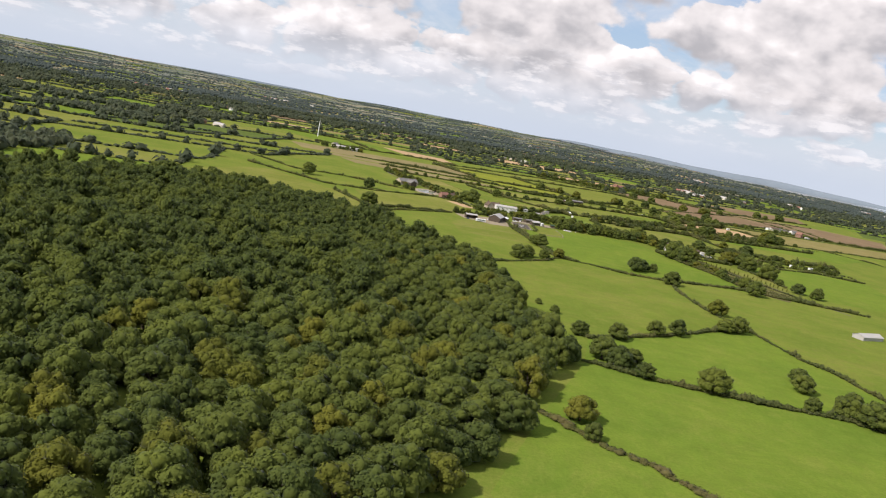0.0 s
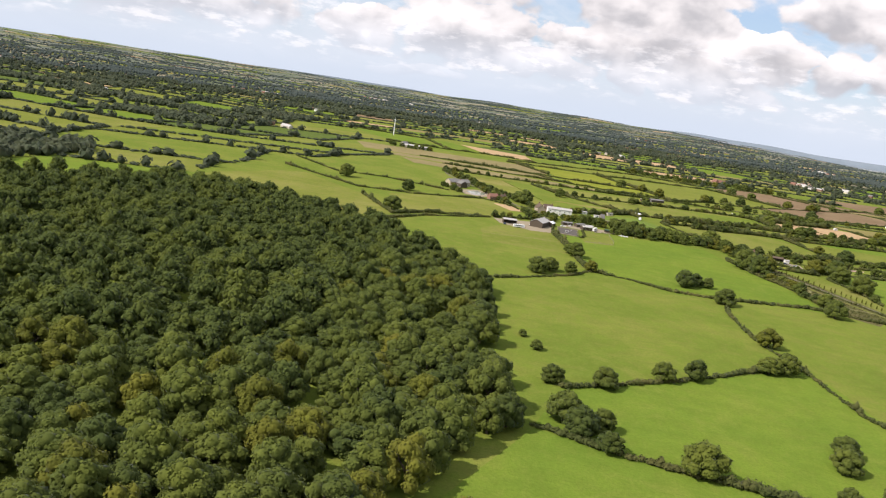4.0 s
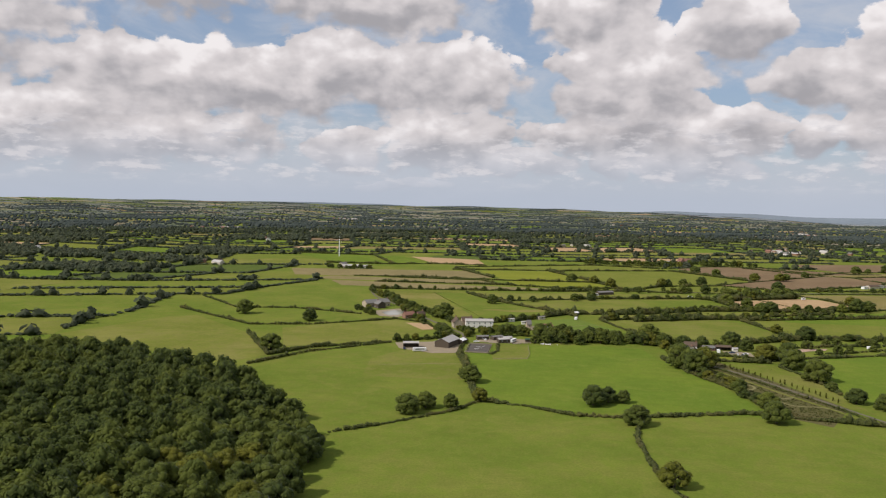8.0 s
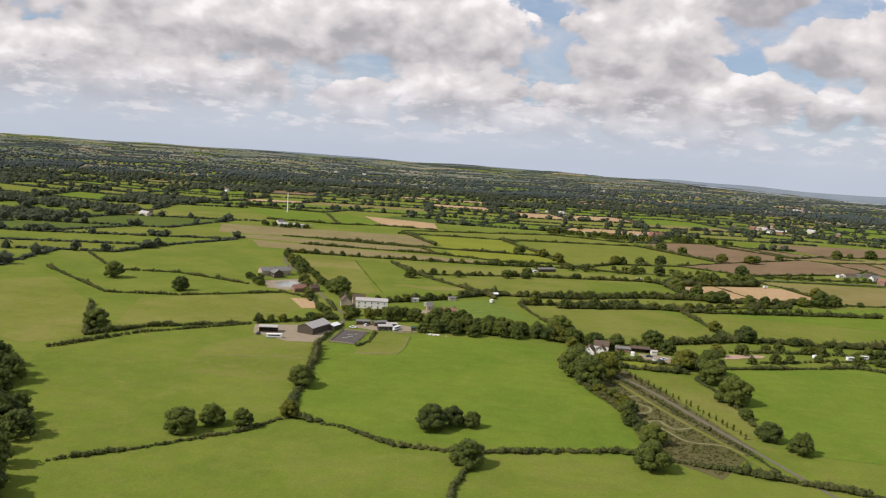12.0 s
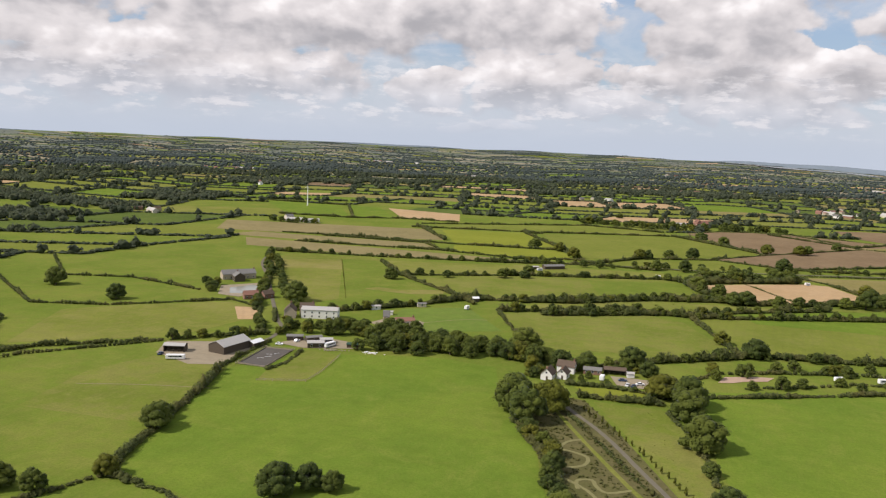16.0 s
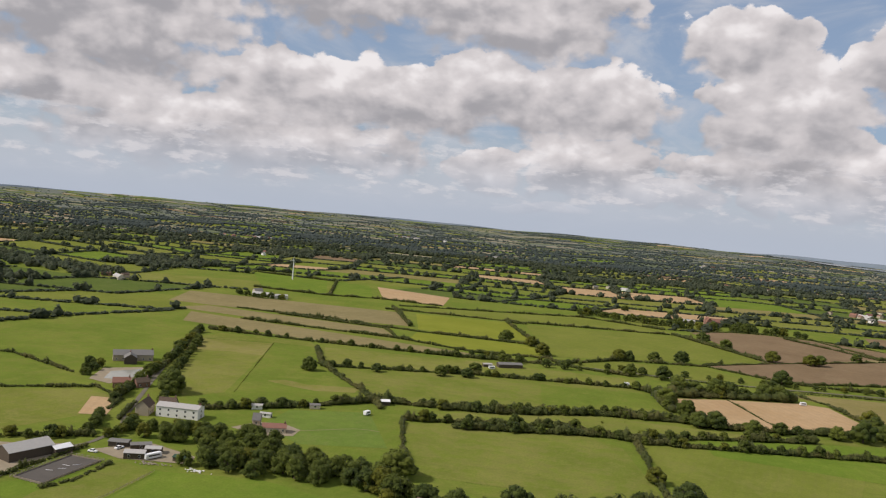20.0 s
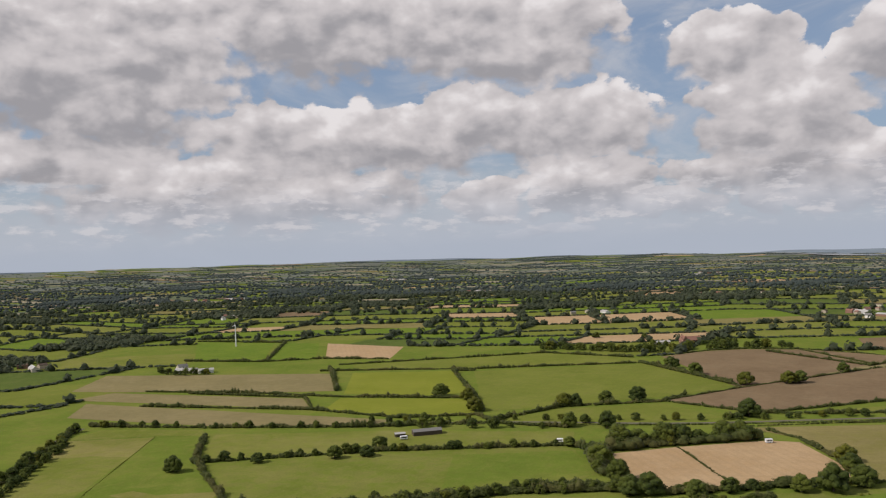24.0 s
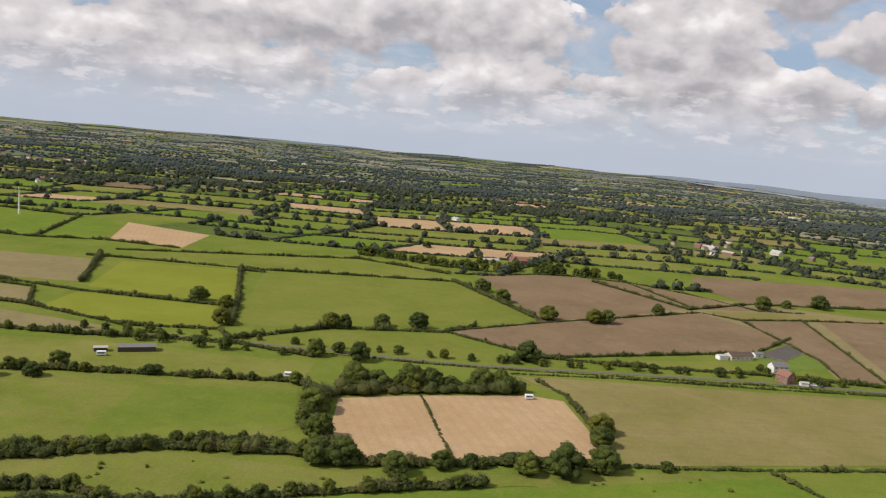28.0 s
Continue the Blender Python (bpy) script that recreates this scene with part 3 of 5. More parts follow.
field(OLIVE, "pale green pasture beside the lane", (-72, 1062), (-67, 1096), (12, 1112), (26, 1096), (-8, 1088))
# round the sandy field
field(STUBBLE, "sandy stubble field split by a thin hedge", (312, 1103), (349, 1126), (403, 1153), (421, 1152), (440, 1100), (440, 1074), (382, 1049), (348, 1035), (325, 1054))
field(GREEN, "green pasture beside the sandy field", (236, 999), (218, 1080), (287, 1105), (309, 1058), (266, 1020))
field(DUN, "dry brown land between ploughed fields", (391, 1345), (455, 1590), (540, 1550), (700, 1540), (800, 1480), (735, 1320), (620, 1290), (590, 1275), (583, 1401), (520, 1464))
field(FALLOW, "brown ploughed field behind the lane", (313, 1520), (337, 1546), (361, 1570), (401, 1587), (455, 1587), (512, 1482), (452, 1406), (388, 1342))
field(FALLOW, "narrow brown field between thin hedges", (460, 1588), (488, 1576), (538, 1543), (573, 1509), (520, 1483))
field(TAN, "narrow dry field between thin hedges", (524, 1479), (575, 1505), (660, 1536), (651, 1498), (612, 1488), (552, 1456))
field(FALLOW, "pale brown ploughed field", (331, 1275), (390, 1340), (520, 1464), (583, 1401), (547, 1333), (402, 1239))
field(TAN, "wide dry tan field", (390, 1187), (607, 1246), (720, 1270), (720, 1160), (572, 1126), (454, 1074), (438, 1115), (421, 1163))
field(FALLOW, "brown wedge-shaped field", (552, 1452), (609, 1484), (620, 1290), (593, 1273), (589, 1332))
field(FALLOW, "brown field beyond the wedge", (625, 1494), (688, 1522), (800, 1480), (730, 1330), (630, 1300))
field(FALLOW, "far brown ploughed field", (532, 1696), (760, 1764), (714, 1608), (575, 1544), (528, 1611))
field(OLIVE, "narrow pasture strip below the brown field", (411, 1232), (519, 1293), (533, 1264), (451, 1240))
field(LAWN, "green paddock beside the riding ring", (579, 1378), (591, 1310), (538, 1274), (546, 1310))
field(GRAZED, "rough grassy strip between two hedges", (180, 950), (218, 985), (274, 1010), (363, 1022), (439, 1060), (520, 1092), (520, 1060), (413, 1035), (300, 975), (200, 930))
field(BRIGHT, "bright green field below the rough strip", (330, 990), (413, 1033), (512, 1085), (560, 1060), (480, 960), (340, 960))
field(GREEN, "green corner field", (516, 1094), (580, 1122), (700, 1150), (700, 1000), (560, 1040))
# ---- hedges ----
LOW, TALL, WILD = "trimmed green field hedge", "tall overgrown field hedge", "broad bushy wild hedge"


def hedge(h, w, label, *points, mat=None, step=1.5):
    """A hedge along a line: a run of uneven bushy lumps with leaf sprays over them."""
    pts = [np.array(p, float) for p in points]
    if label == WILD or label == TALL:
        h, w = h * 0.78, w * 0.66
    gen = np.random.default_rng(int(abs(pts[0][0] * 13 + pts[0][1])) + len(pts))
    cs = []
    for a, b in zip(pts, pts[1:]):
        n = max(2, int(np.linalg.norm(b - a) / step))
        t = (np.arange(n) + gen.uniform(-0.3, 0.3, n)) / n
        cs.append(a + (b - a) * t[:, None])
    c = np.concatenate(cs)
    k = len(c)
    c += gen.normal(0, w * 0.16, (k, 2))
    slow = np.interp(np.arange(k), np.arange(0, k + 6, 6), gen.uniform(0.35, 1.45, len(np.arange(0, k + 6, 6))))
    hh = h * slow * gen.uniform(0.8, 1.2, k) * np.where(gen.uniform(0, 1, k) < 0.09, 1.55, 1.0)
    ww = w * 0.62 * np.sqrt(slow) * gen.uniform(0.8, 1.25, k)
    per, many = int(min(60, max(22, 12 * w))), max(8, int(16 / step))
    root = new("hedge")
    root.matrix_world = Matrix.Translation((*pts[0], 0.0))
    base = np.array([*pts[0], 0.0])
    for at in range(0, k, many):
        q = np.arange(at, min(at + many, k))
        mid, size = np.column_stack([c[q], hh[q] * 0.42]) - base, np.column_stack([ww[q], ww[q], hh[q] * 0.6])
        v, f = scatter(CORES if w < 5 else LUMPS_SMALL, mid, size * (1.0 if w < 5 else 0.85), gen)
        m = len(q) * per
        i = gen.integers(0, len(q), m)
        d = gen.normal(0, 1, (m, 3))
        d[:, 2] = np.abs(d[:, 2])
        d /= np.linalg.norm(d, axis=1)[:, None]
        lv, lf = sprays(mid[i] + d * size[i] * gen.uniform(0.75, 1.2, m)[:, None], d, min(0.55, 0.14 * h + 0.08), gen)
        bush = new("bush", mesh_from("bush", np.concatenate([v, lv]), np.concatenate([f, lf + len(v)]), mat or LEAF_HEDGE))
        bush.parent = root
    return tagged(root, label, "hedge", "field hedges")


hedge(1.7, 2.2, LOW, (34, 540), (52, 555), (84, 589), (94, 610))
hedge(2.0, 2.8, LOW, (94, 612), (119, 607), (145, 593), (175, 595))
hedge(2.2, 3.0, LOW, (175, 596), (233, 617), (286, 608), (330, 600))
hedge(1.5, 2.0, LOW, (177, 590), (173, 560), (174, 547), (178, 508), (190, 468))
hedge(1.6, 2.2, LOW, (82, 380), (101, 394), (131, 417), (169, 453), (191, 467))
hedge(1.7, 2.2, LOW, (191, 467), (201, 415), (211, 400), (230, 300))
hedge(2.2, 3.0, LOW, (74, 340), (100, 330), (137, 325), (181, 322), (215, 300))
hedge(3.5, 5.0, WILD, (94, 612), (84, 657), (74, 710), (67, 735))
hedge(2.8, 3.0, TALL, (66, 737), (65, 760), (65, 792))
hedge(2.5, 3.0, TALL, (-60, 672), (-36, 720), (12, 770))
hedge(1.2, 3.5, "low weedy bank along a field track", (48, 268), (66, 247), (79, 238), (95, 218), (120, 190), mat=BRAMBLE)
hedge(2.6, 3.2, TALL, (-240, 985), (-169, 910), (-118, 924), (-46, 903))
hedge(2.6, 3.2, TALL, (-218, 894), (-120, 820), (-71, 834), (-10, 881))
hedge(3.2, 4.0, TALL, (-104, 779), (-59, 703), (-40, 735), (12, 772))
hedge(1.5, 2.4, LOW, (88, 742), (92, 754), (90, 780))
hedge(3.0, 3.6, WILD, (46, 836), (38, 852), (30, 868))
hedge(4.0, 5.5, WILD, (20, 860), (-20, 960), (-60, 1040), (-85, 1090))
hedge(3.6, 5.0, WILD, (27, 1093), (62, 1034), (121, 975), (150, 940))
hedge(0.4, 0.8, "thin fence line of weeds", (-9, 1085), (60, 920), step=2.2, mat=LEAF_PALE)
hedge(3.6, 5.0, WILD, (64, 874), (88, 896), (108, 912))
hedge(3.2, 4.5, WILD, (-85, 1105), (10, 1118), (133, 1143), (215, 1172), (275, 1166))
hedge(3.4, 4.5, WILD, (64, 1030), (167, 1080), (285, 1118), (300, 1105))
hedge(4.5, 6.0, WILD, (108, 915), (141, 955), (215, 975), (292, 1030), (330, 1030))
hedge(4.0, 5.0, WILD, (171, 925), (259, 968), (300, 960), (425, 1005), (470, 1020))
hedge(2.6, 3.5, TALL, (171, 920), (190, 872), (209, 838))
hedge(3.2, 4.2, WILD, (298, 958), (321, 865), (330, 868))
hedge(4.5, 6.0, WILD, (236, 800), (265, 826), (321, 860), (336, 868), (398, 876), (440, 890))
hedge(2.0, 2.6, LOW, (276, 768), (330, 790), (384, 815), (430, 805))
hedge(3.0, 5.0, WILD, (206, 755), (218, 712), (240, 664), (247, 618))
hedge(1.6, 2.0, LOW, (280, 745), (291, 715), (296, 670))
hedge(3.2, 4.2, WILD, (-100, 1180), (56, 1192), (142, 1176), (198, 1196), (216, 1176))
hedge(3.0, 3.8, TALL, (-94, 1240), (27, 1240), (56, 1198))
hedge(3.2, 4.2, WILD, (-145, 1243), (-30, 1252), (60, 1247), (173, 1260), (200, 1210))
hedge(4.5, 5.5, WILD, (41, 1275), (-12, 1370), (-30, 1400))
hedge(4.0, 5.0, WILD, (200, 1209), (165, 1290), (112, 1400), (135, 1402))
hedge(3.0, 3.6, TALL, (-30, 1380), (8, 1390), (130, 1414), (294, 1472))
hedge(3.4, 4.2, TALL, (216, 1180), (256, 1236), (330, 1268), (348, 1302))
hedge(3.8, 5.0, WILD, (294, 1476), (387, 1351), (390, 1338))
hedge(3.0, 3.8, TALL, (-30, 1425), (179, 1540), (284, 1512))
hedge(3.4, 4.4, WILD, (-240, 1432), (-140, 1438), (-73, 1470), (9, 1474))
hedge(3.6, 4.6, WILD, (-136, 1444), (-210, 1616), (-360, 1620))
hedge(1.6, 2.0, LOW, (331, 1272), (390, 1338), (520, 1466), (552, 1452))
hedge(3.2, 4.0, TALL, (379, 1215), (400, 1236), (451, 1242), (533, 1266), (613, 1277), (720, 1300))
hedge(2.6, 3.2, TALL, (331, 1270), (402, 1236), (547, 1331), (583, 1401))
hedge(1.4, 1.8, LOW, (388, 1190), (451, 1212), (536, 1234), (613, 1257), (720, 1285))
hedge(3.0, 4.2, WILD, (405, 1180), (421, 1163), (438, 1115), (440, 1090))
hedge(6.5, 9.0, "dense belt of scrub and young trees", (313, 1058), (303, 1100), (312, 1112), (349, 1133), (380, 1149), (398, 1156), step=2.6)
hedge(4.5, 6.5, WILD, (325, 1046), (350, 1030), (382, 1044), (437, 1068))
hedge(1.3, 1.6, "thin straggling hedge across stubble", (349, 1126), (382, 1049), step=1.8)
hedge(1.0, 1.4, LOW, (120, 1141), (216, 1168), (330, 1184), (385, 1197), (451, 1217), (536, 1242), (613, 1259), (760, 1293))
hedge(1.8, 2.4, LOW, (337, 1549), (361, 1574), (401, 1591), (456, 1591), (514, 1486))
hedge(1.4, 1.8, LOW, (460, 1592), (488, 1579), (538, 1546), (575, 1510), (620, 1526))
hedge(1.2, 1.6, LOW, (233, 740), (250, 706), (267, 671), (281, 645), (294, 615))
hedge(2.8, 4.0, WILD, (286, 792), (305, 822), (340, 836), (372, 846), (430, 858), step=2.2)
hedge(2.2, 3.4, WILD, (318, 800), (345, 812), (372, 828), (405, 836), (432, 832), step=2.2)
hedge(4.2, 6.0, WILD, (180, 962), (218, 990), (274, 1014), (325, 1030))
hedge(4.2, 6.0, WILD, (200, 926), (300, 972), (345, 1000), (400, 1030))
hedge(1.6, 2.4, LOW, (437, 1066), (513, 1094), (571, 1118), (720, 1158))
hedge(1.4, 1.8, LOW, (516, 1092), (560, 1040), (590, 980))
hedge(1.5, 1.8, LOW, (593, 1273), (589, 1332), (552, 1452), (609, 1486))
hedge(1.5, 1.8, LOW, (620, 1290), (609, 1486), (688, 1524))
hedge(2.2, 2.6, LOW, (423, 1570), (511, 1474), (575, 1544), (714, 1606))

# ---- single trees ----
OAK = "broad green oak standing in a field hedge"
TREES = (
    ((63, 251, 3.4), (61, 266, 5.9), (189, 318, 7.9), (167, 326, 3.9), (183, 327, 6.6), (126, 328, 7.5), (98, 331, 4.9), (89, 341, 6.5), (96, 347, 4.6), (83, 349, 6.5), (175, 354, 5.6), (179, 368, 5.3)),
    ((78, 385, 4.6), (98, 391, 5.6), (122, 413, 5.3), (136, 422, 5.5), (70, 422, 2.8), (63, 438, 2.2), (172, 452, 5.7), (181, 457, 6.0), (182, 499, 6.8), (175, 583, 6.9), (62, 580, 6.8), (69, 592, 5.8), (82, 593, 4.6)),
    ((244, 602, 7.4), (95, 612, 4.6), (85, 655, 6.7), (81, 664, 5.5), (155, 617, 6.8), (163, 625, 5.5), (171, 626, 4.3), (247, 632, 6.4), (308, 641, 5.6), (298, 654, 6.3), (239, 666, 4.7), (294, 682, 3.7)),
    ((293, 707, 9.5), (222, 715, 9.0), (-64, 721, 8.0), (214, 729, 9.6), (230, 733, 8.5), (288, 742, 8.2), (289, 759, 8.7), (277, 770, 8.5), (271, 803, 4.9), (239, 805, 6.5), (262, 815, 7.4), (203, 831, 9.4), (-79, 852, 6.5)),
    ((329, 865, 8.2), (-148, 877, 8.0), (313, 891, 5.4), (32, 897, 8.5), (24, 905, 7.5), (64, 1010, 5.8), (104, 1039, 4.5), (147, 1058, 5.0), (165, 1067, 5.0), (166, 1086, 5.8)),
    ((363, 1026, 5.8), (340, 1028, 7.8), (331, 1025, 7.3), (379, 1039, 5.3), (413, 1047, 5.5), (428, 1051, 8.4), (322, 1049, 6.9), (444, 1064, 7.5), (470, 1075, 3.4), (308, 1080, 8.0), (442, 1093, 6.0), (442, 1110, 6.8), (284, 1115, 4.2)),
    ((314, 1121, 8.5), (325, 1126, 7.5), (341, 1135, 8.2), (351, 1139, 7.0), (376, 1152, 7.4), (386, 1154, 7.0), (274, 1170, 6.1), (300, 1172, 6.7), (283, 1183, 4.4), (193, 1210, 6.9), (394, 1223, 8.7)),
    ((257, 1240, 7.0), (266, 1244, 6.0), (173, 1253, 6.5), (287, 1263, 6.3), (145, 1266, 7.7), (311, 1271, 7.2), (395, 1355, 8.1), (431, 1365, 8.2), (440, 1370, 7.0), (352, 1404, 7.3), (482, 1433, 5.9), (328, 1442, 8.2)),
    ((582, 1525, 8.6), (607, 1547, 5.3), (641, 1565, 9.1), (281, 1682, 5.0), (217, 1689, 5.8)),
)


def single_trees():
    gen = random.Random(4)
    for row in TREES:
        for x, y, r in row:
            pale = gen.random() < 0.10
            kind = gen.choice(PALE_TREES if pale else OAKS + DARK_OAKS)
            tree(kind, x, y, r, gen.uniform(0.82, 1.05), gen.uniform(0, 6.28), 0, "oak_tree" if not pale else "ash_tree",
                 OAK if not pale else "yellowing ash tree standing in a hedge", "hedgerow trees")


def tree_row(label, name, gap, r0, r1, wide, *points):
    """Trees that stand close along a line."""
    gen = random.Random(int(points[0][0] * 3 + points[0][1]))
    for (x0, y0), (x1, y1) in zip(points, points[1:]):
        length = math.hypot(x1 - x0, y1 - y0)
        for i in range(max(1, int(length / gap))):
            t = (i + gen.uniform(0.1, 0.9)) * gap / length
            kind = gen.choice(SMALL_TREES)
            tree(kind, x0 + (x1 - x0) * t + gen.uniform(-wide, wide), y0 + (y1 - y0) * t + gen.uniform(-wide, wide),
                 gen.uniform(r0, r1), gen.uniform(0.85, 1.15), gen.uniform(0, 6.28), 0, name, label, "tree belt")


single_trees()
BELT = "leafy green tree in a close tree belt"
tree_row(BELT, "belt_tree", 5.0, 4.0, 6.5, 4.5, (118, 796), (160, 805), (205, 812), (240, 800))
tree_row(BELT, "belt_tree", 6.0, 4.0, 6.0, 4.0, (118, 806), (200, 822))
tree_row(BELT, "belt_tree", 7.0, 3.0, 4.6, 2.0, (243, 640), (236, 680), (222, 705))
tree_row("small tree in a bushy hedge", "hedge_tree", 9.0, 2.2, 3.8, 1.5, (108, 915), (141, 957), (215, 977), (292, 1032), (330, 1028))
tree_row("small tree in a bushy hedge", "hedge_tree", 11.0, 2.2, 4.0, 1.5, (171, 925), (259, 968), (300, 960), (425, 1005))
tree_row("small tree in a bushy hedge", "hedge_tree", 10.0, 2.4, 4.0, 2.0, (240, 800), (265, 826), (321, 860), (398, 876))
tree_row("small tree in a bushy hedge", "hedge_tree", 9.0, 2.5, 4.2, 2.5, (180, 962), (274, 1014), (325, 1032), (350, 1030), (437, 1066))
tree_row("small tree in a bushy hedge", "hedge_tree", 12.0, 2.5, 4.2, 2.0, (200, 926), (300, 972), (400, 1030))
tree_row("small tree in a bushy hedge", "hedge_tree", 12.0, 2.4, 4.0, 1.5, (64, 1030), (167, 1080), (285, 1118))
tree_row("small tree in a bushy hedge", "hedge_tree", 16.0, 2.4, 4.4, 1.5, (-85, 1105), (10, 1118), (133, 1143), (275, 1166))
tree_row(BELT, "belt_tree", 8.0, 3.5, 5.5, 3.0, (313, 1058), (301, 1100), (312, 1114), (349, 1135), (395, 1158))
tree_row("roadside tree along a farm lane", "lane_tree", 9.0, 2.8, 4.6, 2.0, (20, 860), (-20, 960), (-60, 1040), (-85, 1090))

tree_row("bushy tree on overgrown garden plots", "plot_tree", 7.0, 2.4, 4.4, 6.0, (300, 815), (340, 842), (385, 850), (425, 850))
tree_row("bushy tree on overgrown garden plots", "plot_tree", 9.0, 2.4, 4.0, 4.0, (320, 800), (360, 820), (420, 832))
tree_row("tree in the belt before the brick hall", "belt_tree", 7.0, 4.0, 6.5, 5.0, (169, 1576), (225, 1567), (281, 1556), (319, 1558), (352, 1583), (399, 1599), (453, 1605))
tree_row("small tree in the lane hedge", "hedge_tree", 13.0, 2.0, 3.8, 1.5, (120, 1155), (216, 1183), (330, 1199), (385, 1212), (451, 1233), (536, 1258))
tree_row(BELT, "belt_tree", 6.0, 2.8, 4.2, 2.0, (56, 824), (76, 830), (96, 838), (112, 836))
tree_row("small garden tree beside the cottages", "garden_tree", 4.5, 1.6, 3.0, 1.5, (212, 776), (217, 790), (224, 801), (238, 803))
tree_row("small garden tree beside the cottages", "garden_tree", 5.0, 1.2, 2.0, 1.0, (236, 782), (241, 788), (243, 793))
tree_row(BELT, "belt_tree", 6.5, 3.6, 5.6, 3.5, (76, 818), (118, 828), (165, 826), (205, 826))
tree_row(BELT, "belt_tree", 6.5, 3.4, 5.2, 3.0, (84, 832), (112, 842), (140, 838))
tree_row(BELT, "belt_tree", 7.0, 3.0, 4.8, 2.5, (205, 812), (216, 790), (219, 772))
tree_row("small garden tree beside the cottages", "garden_tree", 8.0, 1.2, 2.0, 1.2, (234, 775), (250, 777), (268, 774))
tree_row("small garden tree beside the cottages", "garden_tree", 6.0, 1.8, 3.4, 1.5, (226, 800), (245, 806), (270, 808))
tree_row("small garden tree beside the lane", "garden_tree", 6.0, 2.0, 3.6, 2.0, (538, 1286), (546, 1268), (566, 1262), (590, 1268))
tree_row("small garden tree beside the house", "garden_tree", 7.0, 2.2, 3.8, 3.0, (-60, 935), (-45, 920), (-30, 890))
tree_row("tree on the far side of the lane", "lane_tree", 9.0, 2.6, 4.4, 1.5, (48, 868), (10, 925), (-25, 990), (-62, 1060))
tree_row("small tree behind a farm yard", "yard_tree", 7.0, 2.4, 4.2, 2.0, (14, 775), (40, 792), (52, 800))
tree_row("small tree in a bushy hedge", "hedge_tree", 8.0, 2.6, 4.2, 2.0, (64, 876), (88, 898), (108, 914))
tree_row("tree beside the turbine farm", "farm_tree", 8.0, 3.0, 5.0, 3.0, (-215, 1352), (-190, 1335), (-140, 1345))
tree_row("tree round the brick hall", "farm_tree", 8.0, 3.0, 5.0, 4.0, (292, 1606), (330, 1608), (366, 1630), (400, 1660))
tree_row("tree beside the farm lane", "lane_tree", 4.5, 2.4, 4.0, 1.8, (33, 840), (43, 822), (52, 806))
tree_row("tree beside the farm lane", "lane_tree", 5.0, 2.2, 3.4, 1.2, (64, 806), (62, 822), (56, 836), (50, 842))
hedge(3.2, 3.4, WILD, (14, 776), (40, 795), (58, 806))
hedge(1.9, 2.6, "clipped garden hedge beside the cottages", (232, 774), (250, 776), (273, 773))
hedge(3.0, 3.6, "tall round-topped garden hedge", (241, 757), (279, 757))
hedge(2.0, 2.4, LOW, (-12, 884), (20, 868), (30, 846))


def lane_shrubs():
    """Small upright yellow-green conifers planted along the track."""
    gen = random.Random(9)
    v, f = crown_arrays(77, 12, 200, CORES, 0.13)
    crown = mesh_from("crown", v * np.array([0.8, 0.8, 1.5]), f, LEAF_PALE)
    trunk = OAKS[0][0]
    for i in range(20):
        t = i / 19
        tree((trunk, crown), 244 + 44 * t + 3.5 * math.sin(t * 3) + gen.uniform(-0.5, 0.5), 738 - 86 * t + gen.uniform(-0.8, 0.8), gen.uniform(0.55, 0.85), 1.7, gen.uniform(0, 6), 0,
             "conifer_shrub", "small upright yellow-green conifer beside a track", "track conifers")


lane_shrubs()


def scrub(label, count, low, high, poly, clear=(), mat=None):
    """Low bramble and thistle clumps scattered over rough ground."""
    gen = np.random.default_rng(count)
    xs, ys = [p[0] for p in poly], [p[1] for p in poly]
    x, y = gen.uniform(min(xs), max(xs), count * 4), gen.uniform(min(ys), max(ys), count * 4)
    free = inside(x, y, poly)
    for line in clear:
        for (ax, ay), (bx, by) in zip(line, line[1:]):
            u = np.clip(((x - ax) * (bx - ax) + (y - ay) * (by - ay)) / ((bx - ax) ** 2 + (by - ay) ** 2), 0, 1)
            free &= np.hypot(x - ax - u * (bx - ax), y - ay - u * (by - ay)) > 2.1
    ok = np.nonzero(free)[0][:count]
    r, h = gen.uniform(low, high, len(ok)), gen.uniform(low, high, len(ok)) * 0.8
    tufts = []
    for core_v, core_f in CORES:
        d = gen.normal(0, 1, (12, 3))
        d[:, 2] = np.abs(d[:, 2])
        d /= np.linalg.norm(d, axis=1)[:, None]
        sv, sf = sprays(d * gen.uniform(0.6, 1.2, 12)[:, None], d, 0.36, gen)
        tufts.append((np.concatenate([core_v * 0.8, sv]), np.concatenate([core_f, sf + len(core_v)])))
    v, f = scatter(tufts, np.column_stack([x[ok], y[ok], h * 0.3]), np.column_stack([r, r, h]), gen)
    tagged(new("scrub", mesh_from("scrub", v, f, mat or BRAMBLE)), label, "bushes", kind="stuff")


MEADOW_PATHS = [[(228, 764), (234, 744), (254, 711), (270, 677), (281, 654), (300, 615)], [(230, 738), (245, 705), (265, 664), (280, 637), (292, 610)],
                [(246, 702), (241, 698), (239, 690), (244, 688), (250, 684), (249, 676), (243, 672)], [(249, 655), (248, 662), (253, 664), (255, 659), (259, 655), (267, 660)],
                [(240, 665), (252, 655), (262, 640), (276, 640), (284, 632)]]
scrub("low bramble clumps on the rough meadow", 1100, 0.3, 0.85, [(225, 757), (243, 752), (258, 720), (288, 640), (270, 605), (248, 620), (240, 664), (218, 715)], MEADOW_PATHS)
